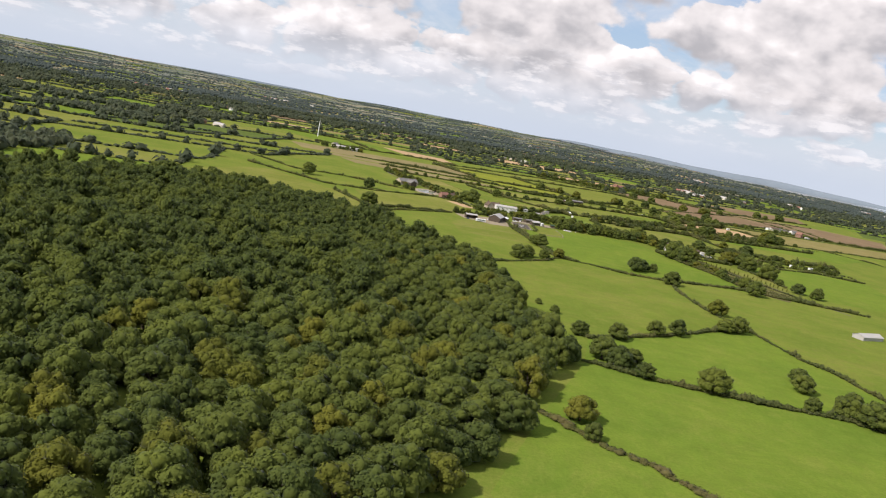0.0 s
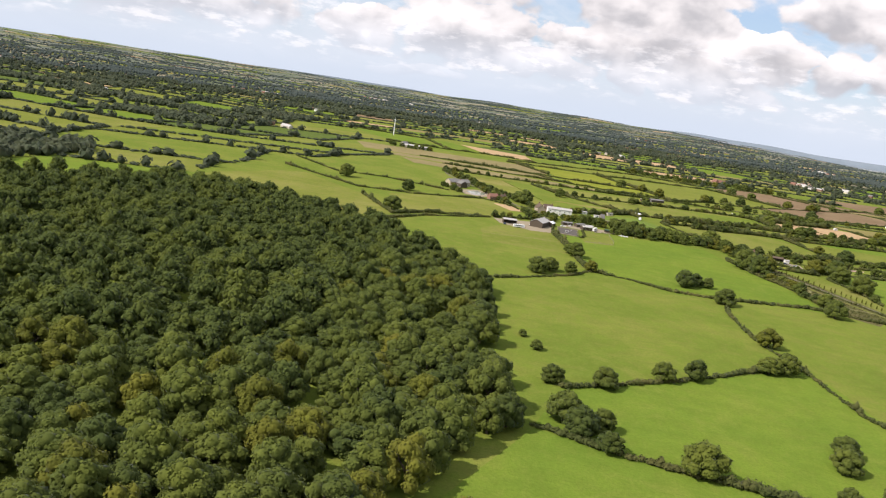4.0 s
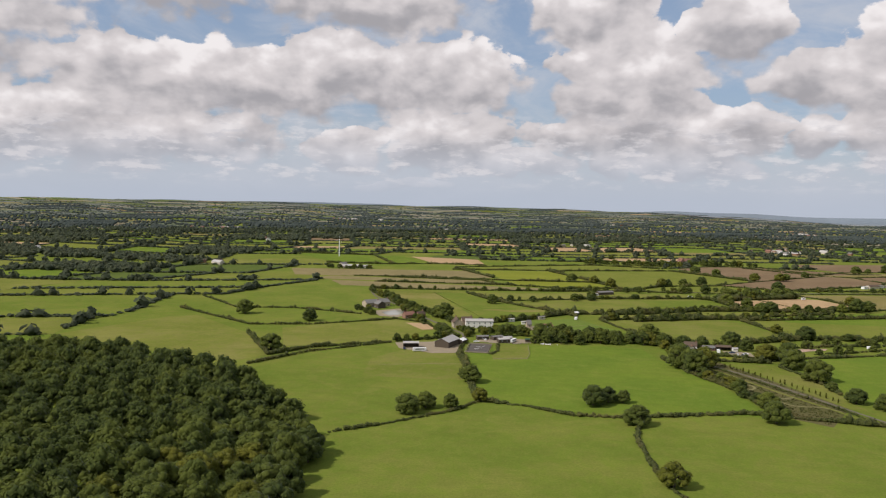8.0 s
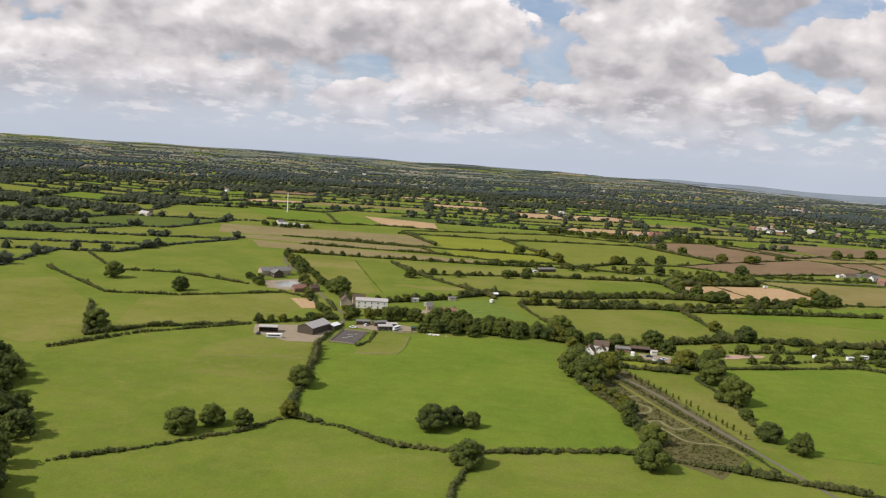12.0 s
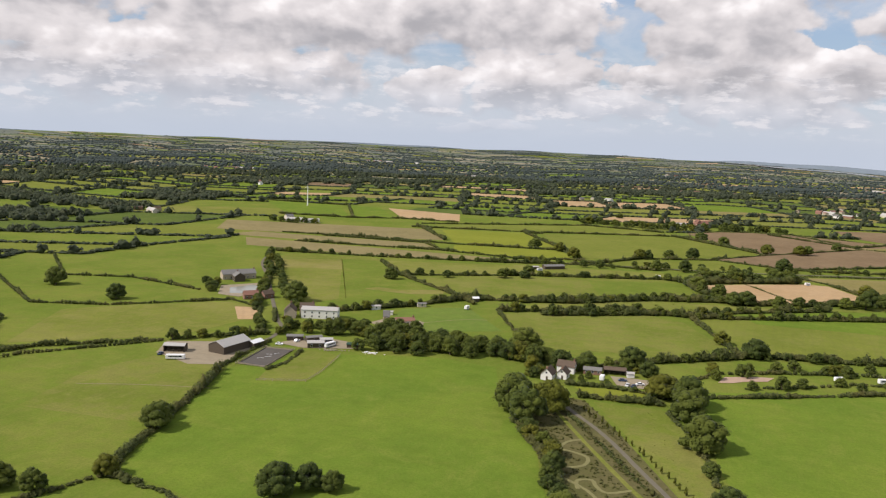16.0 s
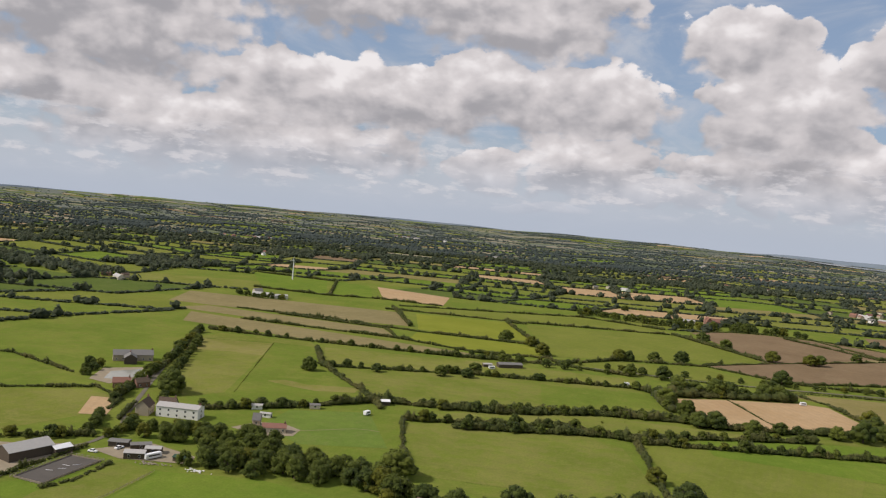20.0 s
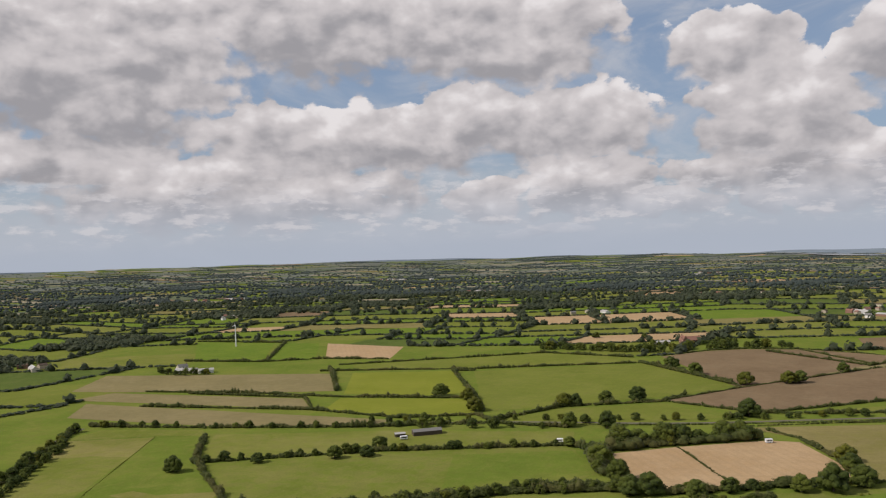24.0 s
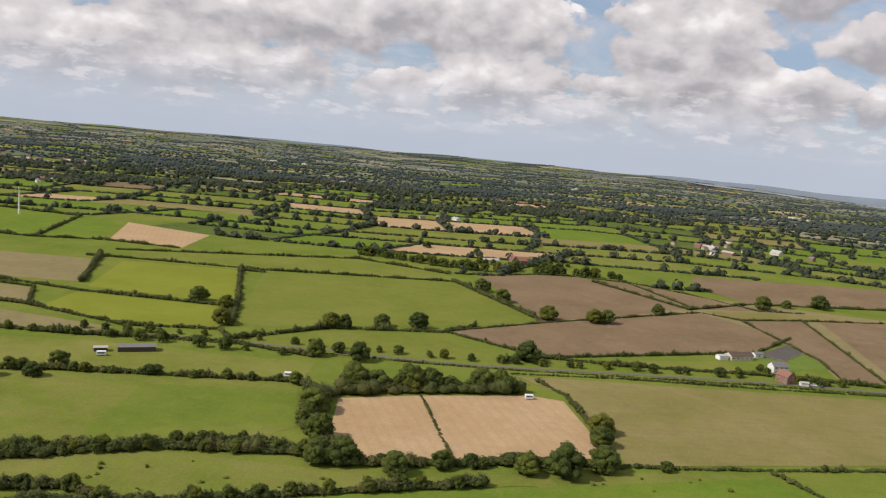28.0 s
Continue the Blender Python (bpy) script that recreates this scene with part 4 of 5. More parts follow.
scrub("low bushes on the rough strip", 60, 0.5, 1.6, [(200, 945), (274, 1006), (363, 1018), (439, 1056), (500, 1084), (500, 1060), (413, 1038), (300, 980)], mat=LEAF_PALE)
scrub("yellowish tussocks on the thin meadow", 45, 0.15, 0.35, [(262, 716), (250, 748), (282, 748), (290, 715), (296, 660), (292, 645)], mat=LEAF_PALE)

# ---- the wood ----
WOOD = [(-82, 655), (-40, 620), (2, 572), (28, 530), (40, 490), (48, 445), (50, 394), (66, 356), (66, 335), (52, 285), (38, 258), (28, 200),
        (-30, 150), (-120, 130), (-260, 170), (-330, 330), (-330, 520), (-240, 660), (-166, 690)]


def build_wood():
    gen = np.random.default_rng(5)
    gx, gy = np.meshgrid(np.arange(-340, 80, 12.4), np.arange(120, 700, 11.4))
    gx = (gx + (np.arange(len(gx)) % 2)[:, None] * 6.2).ravel()
    gy = gy.ravel()
    gx, gy = gx + gen.uniform(-3.2, 3.2, gx.shape), gy + gen.uniform(-3.2, 3.2, gy.shape)
    keep = inside(gx, gy, WOOD)
    gx, gy = gx[keep], gy[keep]
    r = gen.uniform(5.4, 8.3, len(gx))
    near = (gx > -100) & (gy < 330) | (gx > -20) & (gy < 520)
    order = np.argsort(np.where(near, 0, 1), kind="stable")
    single = order[:min(300, int(near.sum()))]
    for i in single:
        kind = (OAKS + DARK_OAKS + OAKS[:3] + PALE_TREES)[int(gen.integers(0, 14))]
        tree(kind, gx[i], gy[i], r[i], gen.uniform(0.80, 1.22), gen.uniform(0, 6.28), 0, "wood_tree", "broad-leaved tree at the edge of a dense wood", "wood")
    rest = np.setdiff1d(np.arange(len(gx)), single)
    shapes = [crown_arrays(60 + s, 22, 560, CORES, 0.090, 0.95) for s in range(6)]
    h = gen.uniform(0.8, 1.25, len(rest))
    v, f = scatter(shapes, np.column_stack([gx[rest], gy[rest], np.zeros(len(rest))]), np.column_stack([r[rest], r[rest], r[rest] * h]), gen)
    ob = new("woodland_canopy", mesh_from("woodland_canopy", v, f, LEAF_DARK))
    tagged(ob, "dense dark green canopy of a broad-leaved wood", "woodland", kind="stuff")


build_wood()

# ---- the plain beyond ----
NEAR_HULL = [(-245, 480), (-250, 860), (-240, 960), (-130, 1080), (-190, 1240), (-235, 1430), (-356, 1615), (-140, 1615), (-16, 1590), (10, 1490), (178, 1545), (290, 1515), (315, 1525),
             (424, 1575), (512, 1480), (575, 1546), (528, 1611), (533, 1700), (765, 1770), (800, 1480), (740, 1150), (700, 1000), (450, 620), (340, 450), (240, 140), (20, 100), (-350, 120), (-350, 540)]
# the last three carry distance haze in their colour
PLAIN_MATS = [GREEN, BRIGHT, OLIVE, DEEP, SUNNY, TAN, FALLOW, STUBBLE, FAR_HAZE_GREEN, FAR_HAZE_DUN, HAZE_GREEN]


def build_plain():
    """Farmland out to the hills: cells split again and again into fields, with hedges, trees and copses along them."""
    gen = random.Random(12)
    ngen = np.random.default_rng(12)
    cells = []

    def split(x0, y0, x1, y1, depth):
        w, h = x1 - x0, y1 - y0
        d = math.hypot((x0 + x1) / 2 - MID.x, (y0 + y1) / 2 - MID.y)
        wide, deep = (250, 150) if d < 2200 else (210, 84) if d < 3000 else (230, 66)
        if depth > 16 or (w < wide and h < deep):
            cells.append((x0, y0, x1, y1))
            return
        t = gen.uniform(0.35, 0.65)
        if w / wide > h / deep:
            m = x0 + w * t
            split(x0, y0, m, y1, depth + 1), split(m, y0, x1, y1, depth + 1)
        else:
            m = y0 + h * t
            split(x0, y0, x1, m, depth + 1), split(x0, m, x1, y1, depth + 1)

    split(-4400, -400, 4600, 4900, 0)

    def bend(x, y):
        """Skews the grid so that no hedge runs dead straight with the next."""
        far = min(1.0, max(0.0, (math.hypot(x - MID.x, y - MID.y) - 1700) / 900))
        return (x + 45 * math.sin(y * 0.004 + 1) + 26 * math.sin(y * 0.011 + x * 0.003) + far * 40 * math.sin(y * 0.021 + x * 0.006),
                y + 55 * math.sin(x * 0.0035) + 26 * math.sin(x * 0.009 + y * 0.002) + 0.10 * x + far * (46 * math.sin(x * 0.013 + y * 0.004) + 24 * math.sin(x * 0.031 + y * 0.009)))

    quads = {m.name: ([], []) for m in PLAIN_MATS}
    edges, woods = [], []
    for x0, y0, x1, y1 in cells:
        c = [bend(*p) for p in ((x0, y0), (x1, y0), (x1, y1), (x0, y1))]
        mx, my = sum(p[0] for p in c) / 4, sum(p[1] for p in c) / 4
        d = math.hypot(mx - MID.x, my - MID.y)
        side = abs(mx - 150) / max(my + 350, 1.0)
        if d > RIM - 20 or side > 1.05 or my < 100 or (my < 760 and mx > 100):
            continue
        probe = np.array([(mx, my)] + c + [((mx + p[0]) / 2, (my + p[1]) / 2) for p in c])
        if inside(probe[:, 0], probe[:, 1], NEAR_HULL).sum() >= 3:
            continue
        dark = 0.5 + 0.5 * math.sin(mx * 0.0021 + 2.0) * math.sin(my * 0.0031 + 0.8)
        belt = 1.0 if 1800 < d < 3000 else 0.5
        west = mx < -230 and my < 1560
        if gen.random() < (0.20 if west else 0.015 if d < 1800 else 0.07 + 0.20 * dark * belt if d < 3200 else 0.14):
            woods.append((c, d))
            continue
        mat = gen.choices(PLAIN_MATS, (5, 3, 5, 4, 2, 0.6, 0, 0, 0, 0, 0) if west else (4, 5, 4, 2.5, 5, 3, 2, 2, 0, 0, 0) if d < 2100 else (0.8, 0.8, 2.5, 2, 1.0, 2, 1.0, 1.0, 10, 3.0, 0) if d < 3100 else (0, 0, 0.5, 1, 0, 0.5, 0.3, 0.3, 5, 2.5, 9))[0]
        vs, fs = quads[mat.name]
        k = 2 if d < 2200 else 3
        at = len(vs)
        for a in range(k + 1):
            for b in range(k + 1):
                u, w = a / k, b / k
                px = (c[0][0] * (1 - u) + c[1][0] * u) * (1 - w) + (c[3][0] * (1 - u) + c[2][0] * u) * w
                py = (c[0][1] * (1 - u) + c[1][1] * u) * (1 - w) + (c[3][1] * (1 - u) + c[2][1] * u) * w
                vs.append((px, py, float(height(px, py)) - 0.02 + max(0.0, d - 2200) * 0.0005))
        for a in range(k):
            for b in range(k):
                i = at + a * (k + 1) + b
                fs += [(i, i + k + 1, i + k + 2), (i, i + k + 2, i + 1)]
        for p, q in ((c[0], c[1]), (c[1], c[2])):
            if gen.random() < 0.92:
                edges.append((p, q, d, gen.random()))
    for mat in PLAIN_MATS:
        vs, fs = quads[mat.name]
        if vs:
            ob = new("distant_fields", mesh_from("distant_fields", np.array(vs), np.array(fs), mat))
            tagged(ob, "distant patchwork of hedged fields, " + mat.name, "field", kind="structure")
    bushes = []
    for s in range(6):
        bv, bf = CORES[s]
        d = ngen.normal(0, 1, (9, 3))
        d[:, 2] = np.abs(d[:, 2])
        d /= np.linalg.norm(d, axis=1)[:, None]
        sv, sf = sprays(d * ngen.uniform(0.7, 1.1, 9)[:, None], d, 0.5, ngen)
        bushes.append((np.concatenate([bv * 0.95, sv]), np.concatenate([bf, sf + len(bv)])))

    def lay(name, label, category, chunks, mat):
        v, f = scatter(CORES if name.startswith("ridge") else bushes, np.concatenate([c for c, _ in chunks]), np.concatenate([s for _, s in chunks]), ngen)
        tagged(new(name, mesh_from(name, v, f, mat)), label, category, kind="stuff")

    near_rows, far_rows = [], []
    for (ax, ay), (bx, by), d, q in edges:
        if d > 3100 and q < 0.35:
            continue
        length = math.hypot(bx - ax, by - ay)
        step = 4.4 if d < 1900 else 7.0 if d < 2600 else 15.0 if d < 3100 else 24.0
        k = max(2, int(length / step))
        t = (np.arange(k) + ngen.uniform(0, 1, k)) / k
        wide = np.minimum(ngen.uniform(0.8, 1.4, k) * step * 0.8, 8.0)
        tall = ngen.uniform(1.5, 2.8, k) * (1.5 if q > 0.7 else 1.0)
        big = ngen.uniform(0, 1, k) < (0.15 + 0.24 * q) * (step / 8.5 if d < 3100 else 1.0)
        wide = np.where(big, ngen.uniform(4.5, 7.5, k), wide)
        tall = np.where(big, ngen.uniform(6.5, 10.0, k), tall) * (1.0 if d < 2500 else 0.75 if d < 3100 else 0.4)
        x, y = ax + (bx - ax) * t + ngen.normal(0, 1.2, k), ay + (by - ay) * t + ngen.normal(0, 1.2, k)
        open_land = ~inside(x, y, NEAR_HULL)
        for poly in FIELDS:
            open_land &= ~inside(x, y, [tuple(p) for p in poly])
        x, y, wide, tall = x[open_land], y[open_land], wide[open_land], tall[open_land]
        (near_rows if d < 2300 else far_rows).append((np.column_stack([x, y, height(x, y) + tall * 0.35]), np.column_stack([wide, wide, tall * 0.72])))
    # clumps and lone trees that stand off the hedge lines
    for x0, y0, x1, y1 in cells:
        mx, my = bend((x0 + x1) / 2, (y0 + y1) / 2)
        d = math.hypot(mx - MID.x, my - MID.y)
        if d < 1750 or d > 3900 or abs(mx - 150) / max(my + 350, 1.0) > 1.0 or my < 900:
            continue
        k = int(ngen.integers(2, 13))
        cx, cy = ngen.uniform(x0, x1), ngen.uniform(y0, y1)
        near_cx = np.where(ngen.uniform(0, 1, k) < 0.6, ngen.normal(cx, 26, k), ngen.uniform(x0, x1, k))
        near_cy = np.where(ngen.uniform(0, 1, k) < 0.6, ngen.normal(cy, 12, k), ngen.uniform(y0, y1, k))
        spots = np.array([bend(p, q) for p, q in zip(near_cx, near_cy)])
        free = ~inside(spots[:, 0], spots[:, 1], NEAR_HULL)
        spots, wide, tall = spots[free], ngen.uniform(4.0, 7.5, k)[free], ngen.uniform(5.5, 9.5, k)[free] * (1.0 if d < 2500 else 0.8 if d < 3100 else 0.5)
        if len(spots):
            (near_rows if d < 2300 else far_rows).append((np.column_stack([spots, height(spots[:, 0], spots[:, 1]) + tall * 0.35]), np.column_stack([wide, wide, tall * 0.72])))
    lay("distant_hedges", "distant dark hedgerows and hedgerow trees in haze tones", "hedge", near_rows, LEAF_HAZE)
    lay("ridge_hedges", "far haze-toned hedgerows on the low ridge", "hedge", far_rows, LEAF_RIDGE_HAZE)
    near_rows, far_rows = [], []
    for c, d in woods:
        area = abs((c[2][0] - c[0][0]) * (c[2][1] - c[0][1]))
        k = int(min(170, area / (100 if d < 2500 else 150)))
        u, w = ngen.uniform(0, 1, k), ngen.uniform(0, 1, k)
        x = (c[0][0] * (1 - u) + c[1][0] * u) * (1 - w) + (c[3][0] * (1 - u) + c[2][0] * u) * w
        y = (c[0][1] * (1 - u) + c[1][1] * u) * (1 - w) + (c[3][1] * (1 - u) + c[2][1] * u) * w
        r = ngen.uniform(4.5, 8.0, k) * (1 if d < 2500 else 1.35)
        tall = ngen.uniform(6.0, 10.5, k) * (1 if d < 2500 else 0.75 if d < 3100 else 0.4)
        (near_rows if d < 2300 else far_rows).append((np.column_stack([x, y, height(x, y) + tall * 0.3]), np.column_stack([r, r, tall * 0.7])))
    lay("distant_woods", "distant dark green copses and woods in haze tones", "woodland", near_rows, LEAF_HAZE)
    lay("ridge_woods", "far haze-toned copses on the low ridge", "woodland", far_rows, LEAF_RIDGE_HAZE)


build_plain()
# ---- materials of buildings and yards ----
WHITE = plain("white painted render", (0.74, 0.72, 0.68), 0.8, 0.18)
CREAM = plain("cream render", (0.62, 0.55, 0.44), 0.8, 0.2)
BRICK = plain("red brick", (0.27, 0.155, 0.11), 0.85, 0.35)
STONE = plain("buff stone", (0.42, 0.35, 0.26), 0.85, 0.3)
TIMBER = plain("dark stained timber", (0.09, 0.07, 0.05), 0.8, 0.35)
SLATE = plain("grey slate roof", (0.19, 0.182, 0.168), 0.8, 0.35, 1.5, 0.15)
SHEETING = plain("pale corrugated sheet roof", (0.42, 0.40, 0.37), 0.6, 0.3)
TILE = plain("brown clay tile roof", (0.125, 0.092, 0.068), 0.9, 0.35, 1.5, 0.1)
RED_TILE = plain("red clay tile roof", (0.25, 0.125, 0.09), 0.8, 0.3)
METAL = plain("white painted steel", (0.78, 0.78, 0.77), 0.4, 0.1)
RUBBER = plain("black rubber", (0.03, 0.03, 0.03), 0.8, 0.1)
DARK_GLASS = plain("dark window glass", (0.03, 0.035, 0.04), 0.1, 0.05, 1.0, 0.6)
ASPHALT = plain("worn grey asphalt", (0.165, 0.148, 0.112), 1.0, 0.3, 0.3, 0.0)
GRAVEL = plain("pale gravel yard", (0.30, 0.25, 0.175), 1.0, 0.35, 0.25, 0.02)
EARTH = plain("trodden straw-coloured earth", (0.20, 0.185, 0.075), 0.95, 0.3, 0.3)
ARENA = plain("dark rubber and sand riding surface", (0.115, 0.104, 0.092), 1.0, 0.3, 0.15, 0.0)
PINK_EARTH = plain("pinkish bare soil", (0.42, 0.29, 0.21), 0.95, 0.35, 0.2)
WATER = plain("still pale pond water", (0.30, 0.30, 0.25), 0.15, 0.15, 0.2, 0.5)
WOOD_PALE = plain("weathered fence timber", (0.30, 0.25, 0.19), 0.9, 0.3)
BLUE_PAINT = plain("dark blue car paint", (0.03, 0.05, 0.10), 0.3, 0.05, 1.0, 0.5)
GREEN_SHEET = plain("dark green tarpaulin", (0.03, 0.07, 0.045), 0.7, 0.2)


def box(bm, cx, cy, cz, sx, sy, sz, bevel=0.0):
    res = bmesh.ops.create_cube(bm, size=1.0, matrix=Matrix.Translation((cx, cy, cz)) @ Matrix.Diagonal((sx, sy, sz, 1)))
    if bevel:
        edges = list({e for v in res["verts"] for e in v.link_edges})
        bmesh.ops.bevel(bm, geom=edges, offset=bevel, segments=2, affect="EDGES")


def prism(bm, profile, x0, x1):
    """Extrudes a closed profile of (y, z) from x0 to x1."""
    a = [bm.verts.new((x0, y, z)) for y, z in profile]
    b = [bm.verts.new((x1, y, z)) for y, z in profile]
    k = len(profile)
    bm.faces.new(a[::-1]), bm.faces.new(b)
    for i in range(k):
        bm.faces.new((a[i], a[(i + 1) % k], b[(i + 1) % k], b[i]))
    bmesh.ops.recalc_face_normals(bm, faces=bm.faces)


def house(name, label, category, x, y, turn, w, d, eave, ridge, wall, roof, windows=3, storeys=1, chimney=True, open_front=False, group=""):
    """A gabled building: walls, two roof slopes with overhang, windows with frames and sills, door and chimney. w runs along the ridge."""
    root = new(name)
    root.matrix_world = pose(x, y, 0, 0, 0, turn)
    bm = bmesh.new()
    if open_front:
        box(bm, 0, d / 2 - 0.1, eave / 2, w, 0.2, eave)
        for s in (-1, 1):
            box(bm, s * (w / 2 - 0.1), 0, eave / 2, 0.2, d - 0.42, eave)
    else:
        prism(bm, [(-d / 2, 0), (d / 2, 0), (d / 2, eave), (0, ridge - 0.12), (-d / 2, eave)], -w / 2, w / 2)
    link("wall", bm, wall, root)
    if open_front:
        for i in range(5):
            bm = bmesh.new()
            box(bm, -w / 2 + 0.3 + i * (w - 0.6) / 4, -d / 2 + 0.15, eave / 2, 0.18, 0.18, eave)
            link("post", bm, TIMBER, root)
    slope = math.atan2(ridge - eave, d / 2)
    for s in (-1, 1):
        bm = bmesh.new()
        run = d / 2 + 0.35
        prism(bm, [(0, ridge), (s * run, ridge - math.tan(slope) * run), (s * run, ridge - math.tan(slope) * run + 0.16), (0, ridge + 0.17)], -w / 2 - 0.3, w / 2 + 0.3)
        link("roof_slope", bm, roof, root)
    if chimney:
        bm = bmesh.new()
        box(bm, w / 2 - 0.7, 0, ridge + 0.35, 0.7, 0.9, 1.5, 0.04)
        stack = link("chimney", bm, BRICK, root)
        for s in (-1, 1):
            bm = bmesh.new()
            bmesh.ops.create_cone(bm, cap_ends=True, segments=8, radius1=0.14, radius2=0.11, depth=0.4, matrix=Matrix.Translation((w / 2 - 0.7, s * 0.22, ridge + 1.3)))
            link("chimney_pot", bm, TILE, stack)
    if not open_front:
        for side in (-1, 1):
            for level in range(storeys):
                for i in range(windows):
                    px = -w / 2 + w * (i + 0.5) / windows
                    pz = 1.45 + level * 2.5
                    if pz + 0.6 > eave:
                        continue
                    bm = bmesh.new()
                    box(bm, px, side * (d / 2 + 0.01), pz, 1.1, 0.08, 1.2)
                    frame_ob = link("window", bm, METAL, root)
                    bm = bmesh.new()
                    box(bm, px, side * (d / 2 + 0.035), pz, 0.94, 0.06, 1.04)
                    link("pane", bm, DARK_GLASS, frame_ob)
        bm = bmesh.new()
        box(bm, w * 0.5 + 0.02, 0.3, 1.05, 0.1, 0.95, 2.1, 0.02)
        link("door", bm, TIMBER, root)
        if storeys > 1:
            bm = bmesh.new()
            box(bm, w / 2 + 0.02, 0, 4.0, 0.08, 1.0, 1.1)
            win = link("window", bm, METAL, root)
            bm = bmesh.new()
            box(bm, w / 2 + 0.05, 0, 4.0, 0.06, 0.85, 0.95)
            link("pane", bm, DARK_GLASS, win)
    return tagged(root, label, category, group)


def caravan(name, label, x, y, turn, length, body):
    """A trailer or static caravan: rounded body, window band, wheels."""
    root = new(name)
    root.matrix_world = pose(x, y, 0, 0, 0, turn)
    bm = bmesh.new()
    box(bm, 0, 0, 1.5, length, 2.3, 2.2, 0.18)
    link("body", bm, body, root)
    for s in (-1, 1):
        bm = bmesh.new()
        box(bm, 0, s * 1.15, 1.75, length * 0.7, 0.06, 0.65, 0.02)
        link("window", bm, DARK_GLASS, root)
        bm = bmesh.new()
        bmesh.ops.create_cone(bm, cap_ends=True, segments=14, radius1=0.33, radius2=0.33, depth=0.2, matrix=Matrix.Translation((0.3, s * 0.95, 0.33)) @ Matrix.Rotation(math.pi / 2, 4, "X"))
        link("wheel", bm, RUBBER, root)
    bm = bmesh.new()
    box(bm, length / 2 + 0.5, 0, 0.5, 1.1, 0.12, 0.1)
    link("tow_bar", bm, RUBBER, root)
    return tagged(root, label, "caravan", "trailers and caravans")


def car(label, x, y, turn, paint, name="parked_car"):
    root = new(name)
    root.matrix_world = pose(x, y, 0, 0, 0, turn)
    bm = bmesh.new()
    prism(bm, [(-0.85, 0.3), (0.85, 0.3), (0.85, 0.8), (0.75, 0.92), (-0.75, 0.92), (-0.85, 0.8)], -2.1, 2.1)
    link("body", bm, paint, root)
    bm = bmesh.new()
    bmesh.ops.create_cube(bm, size=1.0, matrix=Matrix.Translation((-0.15, 0, 1.17)) @ Matrix.Diagonal((2.2, 1.5, 0.5, 1)))
    for v in bm.verts:
        if v.co.z > 1.2:
            v.co.x = -0.15 + (v.co.x + 0.15) * 0.68
            v.co.y *= 0.86
    link("cabin_glass", bm, DARK_GLASS, root)
    bm = bmesh.new()
    box(bm, -0.15, 0, 1.44, 1.5, 1.28, 0.06, 0.02)
    link("roof", bm, paint, root)
    for sx in (-1.3, 1.3):
        for sy in (-0.8, 0.8):
            bm = bmesh.new()
            bmesh.ops.create_cone(bm, cap_ends=True, segments=14, radius1=0.31, radius2=0.31, depth=0.2, matrix=Matrix.Translation((sx, sy, 0.31)) @ Matrix.Rotation(math.pi / 2, 4, "X"))
            link("wheel", bm, RUBBER, root)
    for sy in (-0.6, 0.6):
        bm = bmesh.new()
        box(bm, 2.1, sy, 0.68, 0.05, 0.35, 0.16, 0.01)
        link("headlight", bm, METAL, root)
    return tagged(root, label, "car", "parked cars")


def strip(name, label, mat, width, z, *points):
    """A lane or path: a ribbon with slightly uneven edges that follows a line."""
    pts = [Vector(p) for p in points]
    fine = []
    for i in range(len(pts) - 1):
        p0, p1, p2, p3 = pts[max(i - 1, 0)], pts[i], pts[i + 1], pts[min(i + 2, len(pts) - 1)]
        k = max(3, int((p2 - p1).length / 4))
        for j in range(k):
            t = j / k
            fine.append(0.5 * ((2 * p1) + (p2 - p0) * t + (2 * p0 - 5 * p1 + 4 * p2 - p3) * t * t + (3 * p1 - p0 - 3 * p2 + p3) * t ** 3))
    fine.append(pts[-1])
    gen = random.Random(len(fine))
    bm = bmesh.new()
    rows = []
    for i, p in enumerate(fine):
        q = fine[min(i + 1, len(fine) - 1)] - fine[max(i - 1, 0)]
        side = Vector((-q.y, q.x)).normalized()
        a, b = p + side * width * gen.uniform(0.45, 0.55), p - side * width * gen.uniform(0.45, 0.55)
        rows.append((bm.verts.new((a.x, a.y, z)), bm.verts.new((p.x, p.y, z + 0.06)), bm.verts.new((b.x, b.y, z))))
    for r, s in zip(rows, rows[1:]):
        bm.faces.new((r[0], r[1], s[1], s[0])), bm.faces.new((r[1], r[2], s[2], s[1]))
    bmesh.ops.recalc_face_normals(bm, faces=bm.faces)
    if bm.faces[0].normal.z < 0:
        bmesh.ops.reverse_faces(bm, faces=bm.faces)
    return tagged(link(name, bm, mat), label, "road" if name in ("lane", "road") else "path", kind="structure")


def patch(name, label, mat, z, *corners):
    bm = bmesh.new()
    f = bm.faces.new([bm.verts.new((x, y, z)) for x, y in corners])
    f.normal_update()
    if f.normal.z < 0:
        f.normal_flip()
    bmesh.ops.triangulate(bm, faces=[f])
    return tagged(link(name, bm, mat), label, "ground", kind="structure")


